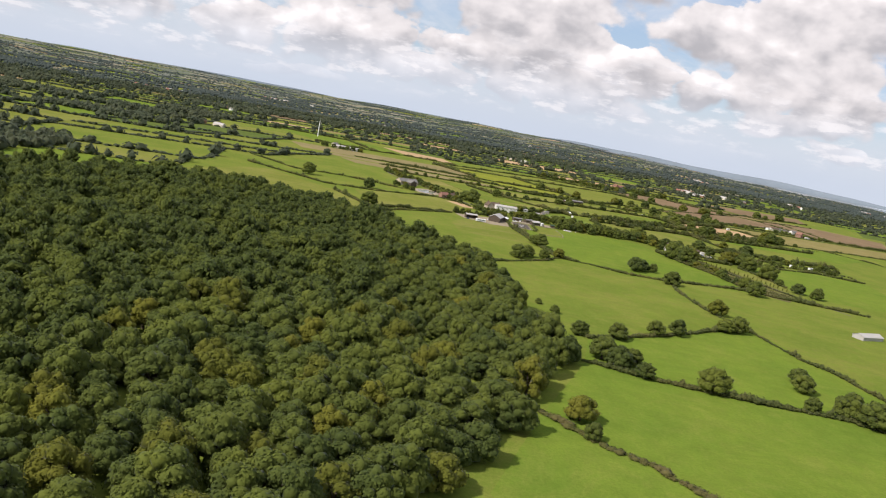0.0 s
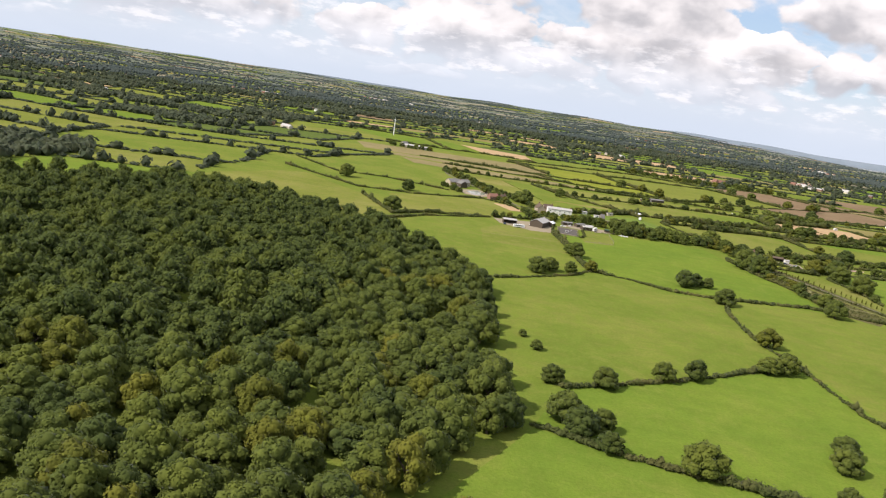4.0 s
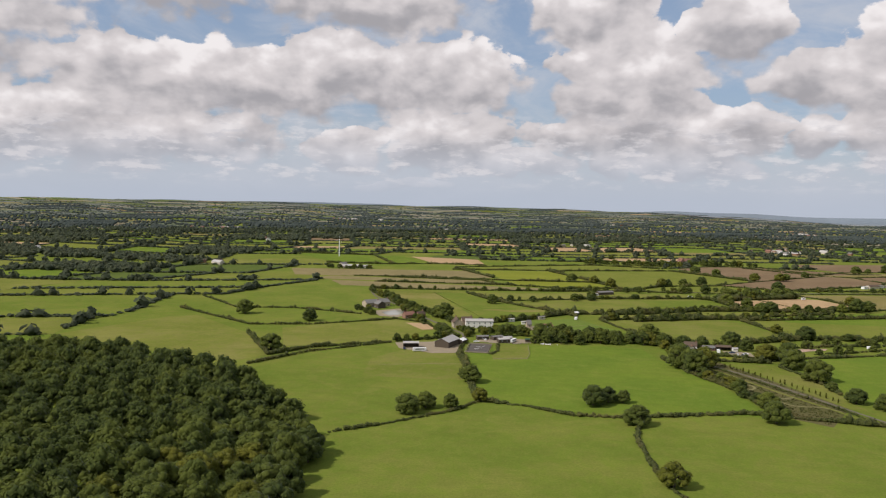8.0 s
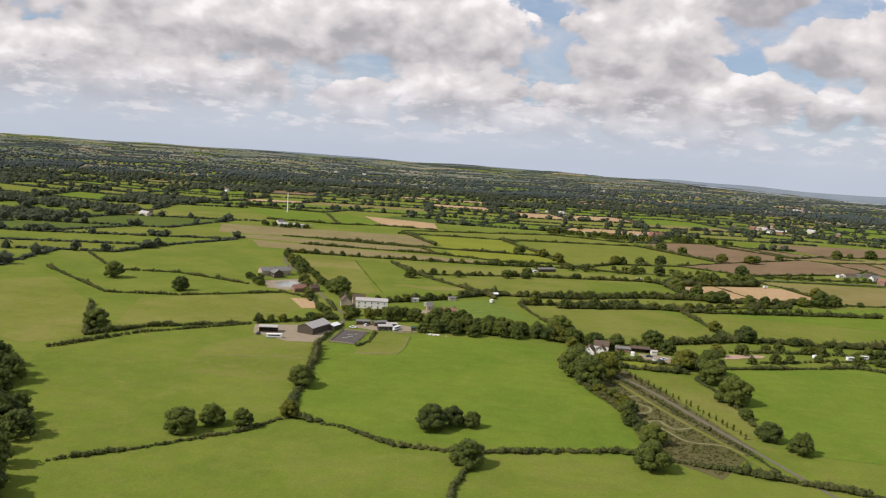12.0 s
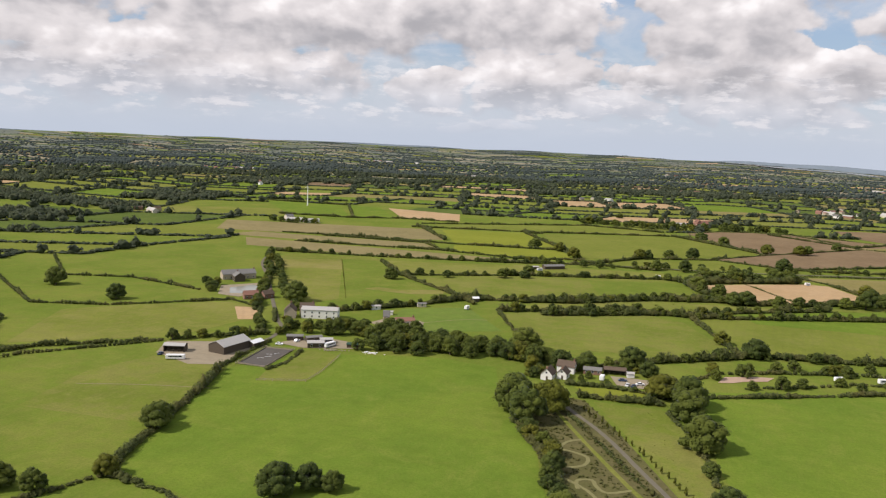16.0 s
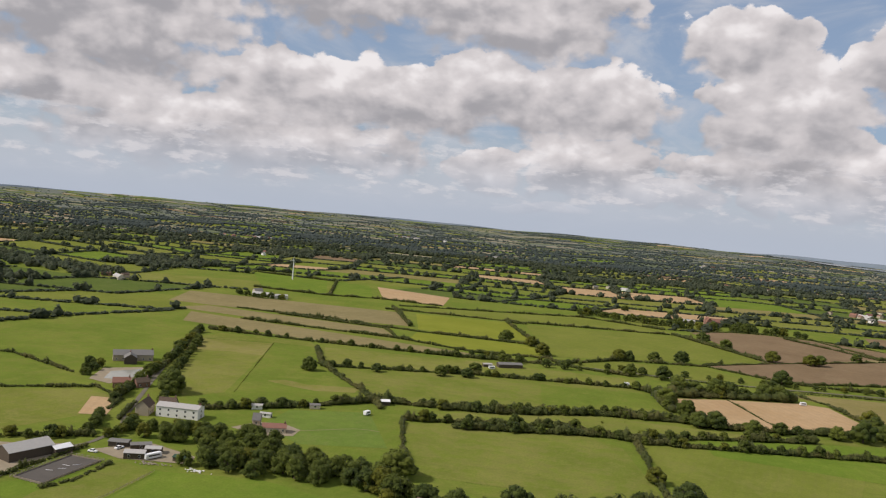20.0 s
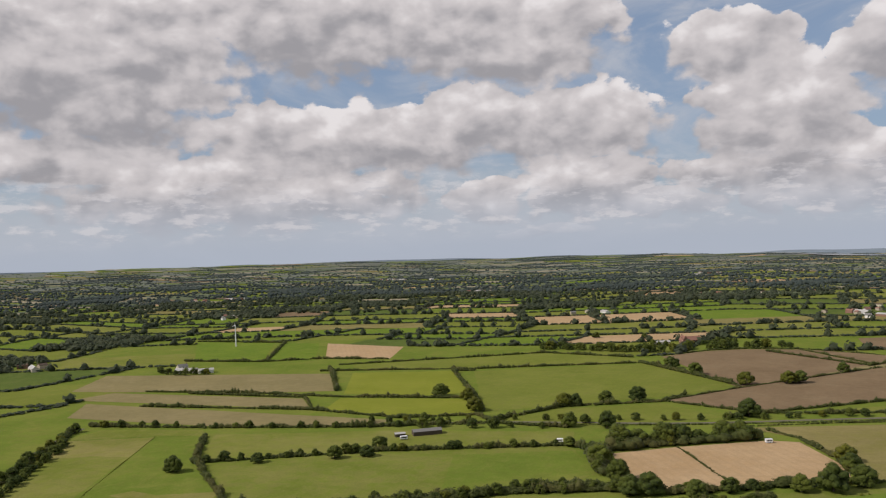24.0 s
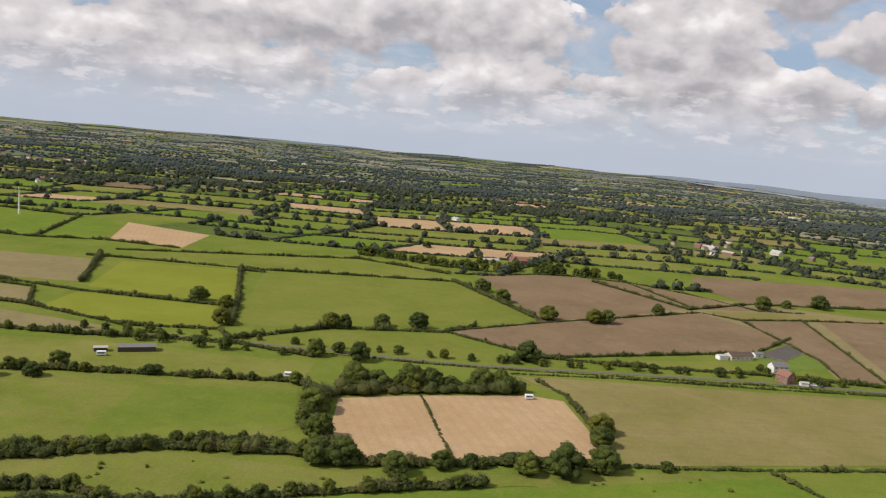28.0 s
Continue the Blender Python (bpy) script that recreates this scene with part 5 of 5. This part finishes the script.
def fence(label, *points, gap=3.0, high=1.25):
    """Post and rail fence: each post a part, two rails a stretch."""
    root = new("paddock_fence")
    root.location = (*points[0], 0)
    post = bpy.data.meshes.new("post")
    bm = bmesh.new()
    box(bm, 0, 0, high / 2, 0.14, 0.14, high)
    bm.to_mesh(post)
    bm.free()
    post.materials.append(WOOD_PALE)
    for (x0, y0), (x1, y1) in zip(points, points[1:]):
        length = math.hypot(x1 - x0, y1 - y0)
        k = max(1, round(length / gap))
        for i in range(k):
            ob = new("post", post)
            ob.parent = root
            ob.location = (x0 + (x1 - x0) * i / k - points[0][0], y0 + (y1 - y0) * i / k - points[0][1], 0)
        for z in (0.55, 1.05):
            bm = bmesh.new()
            bmesh.ops.create_cube(bm, size=1.0, matrix=Matrix.Translation(((x0 + x1) / 2 - points[0][0], (y0 + y1) / 2 - points[0][1], z)) @ Matrix.Rotation(math.atan2(y1 - y0, x1 - x0), 4, "Z") @ Matrix.Diagonal((length, 0.06, 0.12, 1)))
            link("rail", bm, WOOD_PALE, root)
    return tagged(root, label, "fence", "fences")


# ---- lanes, yards and paths ----
strip("lane", "narrow grey farm lane between hedges", ASPHALT, 2.6, 0.095, (-85, 1098), (-66, 1038), (-25, 968), (4, 915), (28, 872), (45, 842), (57, 823), (62, 800), (60, 788))
strip("road", "straight grey country lane behind hedges", ASPHALT, 3.8, 0.095, (120, 1146), (216, 1174), (330, 1190), (385, 1203), (451, 1224), (536, 1249), (613, 1266), (760, 1300))
strip("lane", "grey track running down to the cottages", ASPHALT, 2.1, 0.095, (228, 764), (234, 744), (254, 711), (270, 677), (281, 654), (300, 615), (312, 590))
strip("footpath", "mown yellow-green path beside the lane", OLIVE, 1.9, 0.103, (230, 738), (245, 705), (265, 664), (280, 637), (292, 610))
strip("footpath", "winding mown path in rough scrub", EARTH, 1.5, 0.103, (246, 702), (241, 698), (239, 690), (244, 688), (250, 684), (249, 676), (243, 672))
strip("footpath", "winding mown path in rough scrub", EARTH, 1.5, 0.111, (249, 655), (248, 662), (253, 664), (255, 659), (259, 655), (267, 660))
strip("footpath", "long mown path across the scrub", EARTH, 1.4, 0.107, (240, 665), (252, 655), (262, 640), (276, 640), (284, 632))
strip("footpath", "worn line across the pasture", EARTH, 0.9, 0.103, (20, 690), (50, 700), (78, 706))
patch("farm_yard", "pale trodden farm yard", GRAVEL, 0.107, (14, 770), (22, 748), (48, 736), (66, 742), (64, 768), (58, 792), (40, 780))
patch("farm_yard", "pale trodden yard beside sheds", GRAVEL, 0.109, (70, 790), (88, 786), (118, 796), (114, 806), (84, 812))
patch("riding_arena", "dark riding arena with a fenced edge", ARENA, 0.107, (70, 746), (69, 778), (85, 779), (86, 745))
patch("riding_arena", "grey riding arena in a green paddock", ARENA, 0.107, (546, 1324), (574, 1371), (584, 1354), (562, 1316))
patch("cottage_yard", "pale gravel yard with parked cars", GRAVEL, 0.111, (252, 797), (272, 796), (272, 780), (256, 782))
patch("bare_plot", "bare pinkish plot between hedges", PINK_EARTH, 0.111, (305, 806), (312, 808), (318, 813), (330, 818), (334, 826), (326, 825), (316, 821), (309, 818))
patch("farm_yard", "littered earth yard round the bungalow", GRAVEL, 0.113, (100, 856), (106, 872), (118, 878), (132, 872), (134, 860), (120, 852))
strip("footpath", "thin trodden path behind the bungalow", EARTH, 0.9, 0.115, (130, 868), (142, 880), (156, 892), (168, 894))
patch("house_drive", "pale gravel drive with a pond", GRAVEL, 0.107, (-42, 925), (-20, 948), (-2, 925), (-10, 893), (-28, 896))
patch("pond", "still grey-green pond", WATER, 0.123, (-32, 920), (-22, 938), (-10, 928), (-13, 905), (-22, 902))
fence("weathered rail fence round the riding arena", (69.5, 745), (68.5, 779), (85.5, 780), (86.5, 744), (69.5, 745))
fence("weathered rail fence round the riding arena", (545, 1324), (574, 1372), (585, 1354), (562, 1315), (545, 1324), gap=4.0)
fence("rail fence across a green field", (92, 724), (114, 731), (115, 748), (112, 780), gap=4.0)

# ---- farm ----
house("open_shed", "open-fronted dark farm shed with a pale roof", "shed", 29, 755, 15, 11, 6, 3.4, 4.2, TIMBER, SHEETING, open_front=True, chimney=False)
caravan("static_caravan", "long pale static caravan in the yard", 38, 741, 20, 9.5, METAL)
house("barn", "dark barn with a pale sheet roof", "barn", 53.5, 768, 75, 20, 11, 4.2, 6.6, TIMBER, SHEETING, windows=0, chimney=False)
house("shed", "low grey shed behind the arena", "shed", 87, 802, 40, 9, 4.5, 2.6, 3.2, TIMBER, SLATE, windows=1, chimney=False)
house("shed", "low grey shed behind the arena", "shed", 95, 801, 25, 7, 4.5, 2.4, 3.0, TIMBER, SHEETING, windows=1, chimney=False)
house("stable_block", "dark stable block with a pale roof", "stable", 93, 791, 25, 9, 5.5, 2.8, 3.6, TIMBER, SHEETING, windows=2, chimney=False)
caravan("static_caravan", "white cabin beside the stable block", 100, 794, 70, 8.0, METAL)
house("shed", "low shed under a green tarpaulin", "shed", 112, 798, 10, 6, 4, 2.0, 2.6, TIMBER, GREEN_SHEET, windows=0, chimney=False)
house("shed", "pale lean-to shed beside the barn", "shed", 62.5, 779, 75, 8, 5.5, 2.8, 3.8, TIMBER, METAL, windows=0, chimney=False)
car("white parked car in the farm yard", 47, 764, 30, METAL)
car("white parked car behind the arena", 79, 797, 80, METAL)
car("dark parked car in the farm yard", 26, 746, 100, BLUE_PAINT)
house("long_white_building", "long white two-storey building with a grey roof", "house", 67, 858, 13, 23, 9, 5.6, 7.0, WHITE, SHEETING, windows=5, storeys=2)
house("farmhouse", "brown farmhouse with steep tiled roofs", "house", 49, 852, 110, 10, 7, 4.8, 8.2, STONE, TILE, windows=2, storeys=2)
house("farmhouse", "brown farmhouse wing with steep tiled roofs", "house", 56, 862, 22, 9, 6.5, 4.6, 7.8, STONE, TILE, windows=2, storeys=2)
house("country_house", "large modern house with grey roofs", "house", -46, 958, 42, 26, 10, 4.2, 7.0, STONE, SLATE, windows=6, storeys=1)
house("country_house", "gabled wing of a modern house", "house", -40, 948, 132, 9, 8, 4.2, 6.8, TIMBER, SLATE, windows=2, storeys=1)
house("cottage", "brick cottage with a red roof by the pond", "house", 0, 892, 40, 10, 6, 3.2, 5.6, BRICK, RED_TILE, windows=3)
house("cottage", "brick cottage with a brown roof by the lane", "house", 9, 899, 60, 8, 6, 3.2, 5.4, BRICK, TILE, windows=2)
house("bungalow", "low reddish bungalow behind the trees", "house", 122, 862, 28, 12, 6, 2.8, 4.4, CREAM, RED_TILE, windows=4)
house("shed", "small white shed behind a paddock", "shed", 91, 896, 30, 6, 3.5, 2.3, 2.9, WHITE, SHEETING, windows=1, chimney=False)
house("shed", "small grey shed beside a paddock", "shed", 117, 917, 30, 6, 3.5, 2.3, 2.9, CREAM, SLATE, windows=1, chimney=False)
house("shed", "white-roofed shed beside a bushy hedge", "shed", 147, 951, 30, 6, 4, 2.5, 3.4, TIMBER, METAL, windows=0, chimney=False)
caravan("horse_trailer", "small white trailer on the grass", 148, 922, 80, 4.5, METAL)
house("chapel", "small stone building with a pointed turret", "house", 108, 868, 20, 4, 4, 3.2, 6.2, STONE, SLATE, windows=1, chimney=False)



def arena_boards(*points):
    """Low pale kick boards round the riding arena, each board a part."""
    root = new("kick_boards")
    root.location = (*points[0], 0)
    for (x0, y0), (x1, y1) in zip(points, points[1:]):
        length = math.hypot(x1 - x0, y1 - y0)
        k = max(2, round(length / 4.0))
        for i in range(k):
            u = (i + 0.5) / k
            bm = bmesh.new()
            bmesh.ops.create_cube(bm, size=1.0, matrix=Matrix.Translation((x0 + (x1 - x0) * u - points[0][0], y0 + (y1 - y0) * u - points[0][1], 0.36)) @ Matrix.Rotation(math.atan2(y1 - y0, x1 - x0), 4, "Z") @ Matrix.Diagonal((length / k - 0.05, 0.07, 0.62, 1)))
            link("board", bm, WOOD_PALE, root)
    return tagged(root, "low pale timber boards round the riding arena", "fence", "fences")


def jump_poles():
    """White poles that lie on the arena."""
    for x, y, turn in ((76, 759, 20), (78.5, 763, 35), (77, 767, 10), (80, 770, 60)):
        bm = bmesh.new()
        bmesh.ops.create_cone(bm, cap_ends=True, segments=8, radius1=0.09, radius2=0.09, depth=3.2, matrix=Matrix.Rotation(math.pi / 2, 4, "Y"))
        ob = link("jump_pole", bm, METAL)
        ob.matrix_world = pose(x, y, 0.19, 0, 0, turn)
        tagged(ob, "white jumping pole lying on the riding arena", "pole", "jump poles")


def rubble(label, count, spread, x, y, turn, mat):
    """A heap of broken blocks and sheets."""
    gen = np.random.default_rng(count)
    c = np.column_stack([gen.normal(0, spread, count), gen.normal(0, 1.0, count), gen.uniform(0.12, 0.5, count)])
    size = np.column_stack([gen.uniform(0.3, 0.9, count), gen.uniform(0.2, 0.6, count), gen.uniform(0.15, 0.5, count)])
    v, f = scatter(CORES, c, size, gen)
    ob = new("rubble_heap", mesh_from("rubble_heap", v, f, mat, False))
    ob.matrix_world = pose(x, y, 0, 0, 0, turn)
    tagged(ob, label, "rubble", kind="stuff")


arena_boards((70.5, 746), (69.5, 778), (84.8, 779), (85.6, 745.5), (70.5, 746))
jump_poles()
rubble("pale heap of rubble under the tree belt", 34, 3.2, 125, 790, 8, WHITE)
rubble("heap of broken brick beside the bungalow", 40, 3.0, 112, 857, 20, STONE)
rubble("scattered timber and junk behind the arena", 30, 4.0, 104, 787, 15, WOOD_PALE)
car("white van parked behind the arena", 73, 787, 10, METAL, "parked_van")
house("shed", "low dark shed with a grey roof", "shed", 76, 801, 20, 9, 5, 2.4, 3.0, TIMBER, SLATE, windows=1, chimney=False)
house("shed", "small flat white cabin in a paddock", "shed", 104, 884, 12, 6, 3, 2.2, 2.6, WHITE, SHEETING, windows=1, chimney=False)

# ---- cottages by the track ----
house("white_cottage", "white gabled cottage with a brown roof", "house", 222.5, 781, -98, 8, 5.8, 3.1, 5.9, WHITE, TILE, windows=2, storeys=2)
house("white_cottage", "white gabled cottage with a brown roof", "house", 229.5, 785, -98, 7, 5.0, 2.9, 5.3, WHITE, TILE, windows=2, storeys=2)
house("white_cottage", "white cottage wing with a brown roof", "house", 230, 796, -8, 9, 5.6, 3.6, 6.0, WHITE, TILE, windows=2, storeys=2)
house("outbuilding", "low brick outbuilding with a grey roof", "shed", 243, 798, 4, 9, 4.5, 2.4, 3.5, BRICK, SLATE, windows=3, chimney=False)
house("open_shed", "open-fronted cart shed beside the yard", "shed", 254, 802, 4, 11, 5, 2.6, 3.6, TIMBER, TILE, open_front=True, chimney=False)
house("shed", "small white garden shed", "shed", 262, 799, 10, 3.5, 3, 2.1, 2.7, WHITE, SHEETING, windows=0, chimney=False)
caravan("touring_caravan", "white touring caravan beside a hedge", 248.5, 788, 85, 4.2, METAL)
car("white parked car on the gravel", 267, 786.5, 25, METAL)
car("white parked car on the gravel", 261, 783, 80, METAL)
car("dark blue parked car on the gravel", 264, 782, 75, BLUE_PAINT)
car("dark blue parked car beside the shed", 258.5, 790, 10, BLUE_PAINT)
caravan("touring_caravan", "white caravan parked behind a hedge", 388, 837, 20, 5.0, METAL)
caravan("touring_caravan", "white caravan parked behind a hedge", 399, 845, 15, 5.5, METAL)
caravan("touring_caravan", "white caravan parked behind a hedge", 366, 832, 20, 4.5, METAL)

# ---- farmsteads further out ----
house("field_barn", "long low grey barn on the pasture edge", "barn", 182, 1130, 33, 20, 7, 2.8, 4.0, TIMBER, SLATE, windows=0, chimney=False)
house("shed", "small low shed beside the long barn", "shed", 166, 1120, 33, 7, 4, 2.2, 2.8, TIMBER, SHEETING, windows=0, chimney=False)
caravan("horse_trailer", "white trailer on the pasture", 172, 1112, 30, 5.0, METAL)
caravan("water_trailer", "small white trailer on the stubble", 403, 1147, 20, 4.5, METAL)
caravan("horse_trailer", "white trailer beside the hedge", 276, 1124, 10, 4.2, METAL)
house("polytunnel", "pale grey arched farm building", "barn", 284, 511, 28, 20, 8, 2.2, 3.8, SHEETING, SHEETING, windows=0, chimney=False)
house("stable_block", "stables with a tan roof", "stable", 531, 1306, 30, 18, 8, 3.0, 5.0, CREAM, TILE, windows=5, chimney=False)
house("shed", "pale metal shed beside the stables", "shed", 519, 1299, 30, 7, 5, 2.8, 3.5, METAL, SHEETING, windows=0, chimney=False)
house("shed", "white shed beside the riding arena", "shed", 545, 1319, 30, 7, 5, 2.8, 3.8, WHITE, SLATE, windows=1, chimney=False)
house("white_cottage", "white house among garden trees", "house", 552, 1282, 25, 11, 7, 4.6, 7.2, WHITE, SLATE, windows=3, storeys=2)
house("brick_house", "red brick house beside the lane", "house", 552, 1258, -50, 9, 7, 4.8, 7.6, BRICK, RED_TILE, windows=2, storeys=2)
house("shed", "small white shed in a garden", "shed", 563, 1256, 10, 5, 3, 2.1, 2.6, WHITE, SHEETING, windows=0, chimney=False)
car("white parked car by the lane", 569, 1258, 20, METAL)
car("dark blue parked car by the lane", 574, 1258, 60, BLUE_PAINT)
house("hall", "large red brick hall with red roofs", "house", 340, 1630, 25, 22, 9, 5.5, 9.5, BRICK, RED_TILE, windows=5, storeys=2)
house("hall", "red brick gabled wing of the hall", "house", 332, 1628, 115, 12, 7, 5.5, 10.5, BRICK, RED_TILE, windows=2, storeys=2)
house("farm_shed", "long pale farm shed beside the hall", "barn", 305, 1624, 25, 22, 8, 3.2, 4.8, CREAM, SHEETING, windows=0, chimney=False)
house("farm_shed", "pale grey farm shed below the turbine", "barn", -180, 1352, 10, 24, 10, 3.5, 5.5, CREAM, SHEETING, windows=0, chimney=False)
house("farm_shed", "white farm shed below the turbine", "barn", -158, 1356, 40, 16, 8, 3.5, 5.0, WHITE, SHEETING, windows=0, chimney=False)
house("farmhouse", "cream farmhouse below the turbine", "house", -196, 1366, 60, 11, 7, 4.8, 7.4, CREAM, SLATE, windows=3, storeys=2)


def turbine(x, y, hub):
    root = new("wind_turbine")
    root.location = (x, y, 0)
    bm = bmesh.new()
    bmesh.ops.create_cone(bm, cap_ends=True, segments=14, radius1=1.0, radius2=0.55, depth=hub, matrix=Matrix.Translation((0, 0, hub / 2)))
    link("tower", bm, METAL, root)
    bm = bmesh.new()
    box(bm, 0, -0.2, hub + 0.3, 1.1, 2.6, 1.1, 0.2)
    nacelle = link("nacelle", bm, METAL, root)
    bm = bmesh.new()
    bmesh.ops.create_uvsphere(bm, u_segments=10, v_segments=8, radius=0.6, matrix=Matrix.Translation((0, -1.6, hub + 0.3)))
    link("spinner", bm, METAL, nacelle)
    for i in range(3):
        bm = bmesh.new()
        a = [bm.verts.new(p) for p in ((-0.30, -0.06, 0.4), (0.25, 0.06, 0.4), (0.10, 0.03, 6.5), (-0.12, -0.03, 6.5))]
        bm.faces.new(a)
        bmesh.ops.solidify(bm, geom=bm.faces[:], thickness=0.10)
        ob = link("blade", bm, METAL, root)
        ob.matrix_local = Matrix.Translation((0, -1.7, hub + 0.3)) @ Matrix.Rotation(radians(10 + 120 * i), 4, "Y")
    tagged(root, "slim white wind turbine on a green field", "wind turbine")


turbine(-262, 1572, 29)


# ---- far houses and hamlets ----
def hamlets():
    """Farms and villages on the plain: plain gabled houses in loose groups."""
    gen = random.Random(3)
    walls, roofs = (WHITE, CREAM, BRICK, STONE), (SLATE, TILE, RED_TILE, SHEETING)
    spots = ((612, 2030, 16), (-420, 1350, 3), (-560, 2000, 6), (150, 2050, 4), (-900, 2500, 8), (420, 2500, 7), (1000, 2350, 9), (-250, 2700, 6), (-1500, 2100, 8),
             (900, 3000, 8), (-700, 3300, 8), (300, 3400, 7), (1500, 2900, 8), (1250, 1700, 6), (-800, 1500, 4))
    for x, y, k in spots:
        for i in range(k):
            px, py = x + gen.gauss(0, 14 * math.sqrt(k)), y + gen.gauss(0, 9 * math.sqrt(k))
            big = gen.random() < 0.3
            z = float(height(px, py))
            root = new("distant_barn" if big else "distant_house")
            root.matrix_world = pose(px, py, z, 0, 0, gen.uniform(0, 180))
            w, d, e = (gen.uniform(14, 24), gen.uniform(8, 11), 3.4) if big else (gen.uniform(8, 12), gen.uniform(6, 7), 4.2)
            r = e + d * gen.uniform(0.2, 0.42)
            bm = bmesh.new()
            prism(bm, [(-d / 2, 0), (d / 2, 0), (d / 2, e), (0, r - 0.1), (-d / 2, e)], -w / 2, w / 2)
            link("wall", bm, gen.choice(walls), root)
            for s in (-1, 1):
                bm = bmesh.new()
                prism(bm, [(0, r), (s * d * 0.54, r - (r - e) * 1.08), (s * d * 0.54, r - (r - e) * 1.08 + 0.2), (0, r + 0.2)], -w / 2 - 0.3, w / 2 + 0.3)
                link("roof_slope", bm, gen.choice(roofs[3:] if big else roofs[:3]), root)
            tagged(root, "far pale farm shed on the plain" if big else "far gabled house on the plain", "barn" if big else "house", "hamlets")


hamlets()
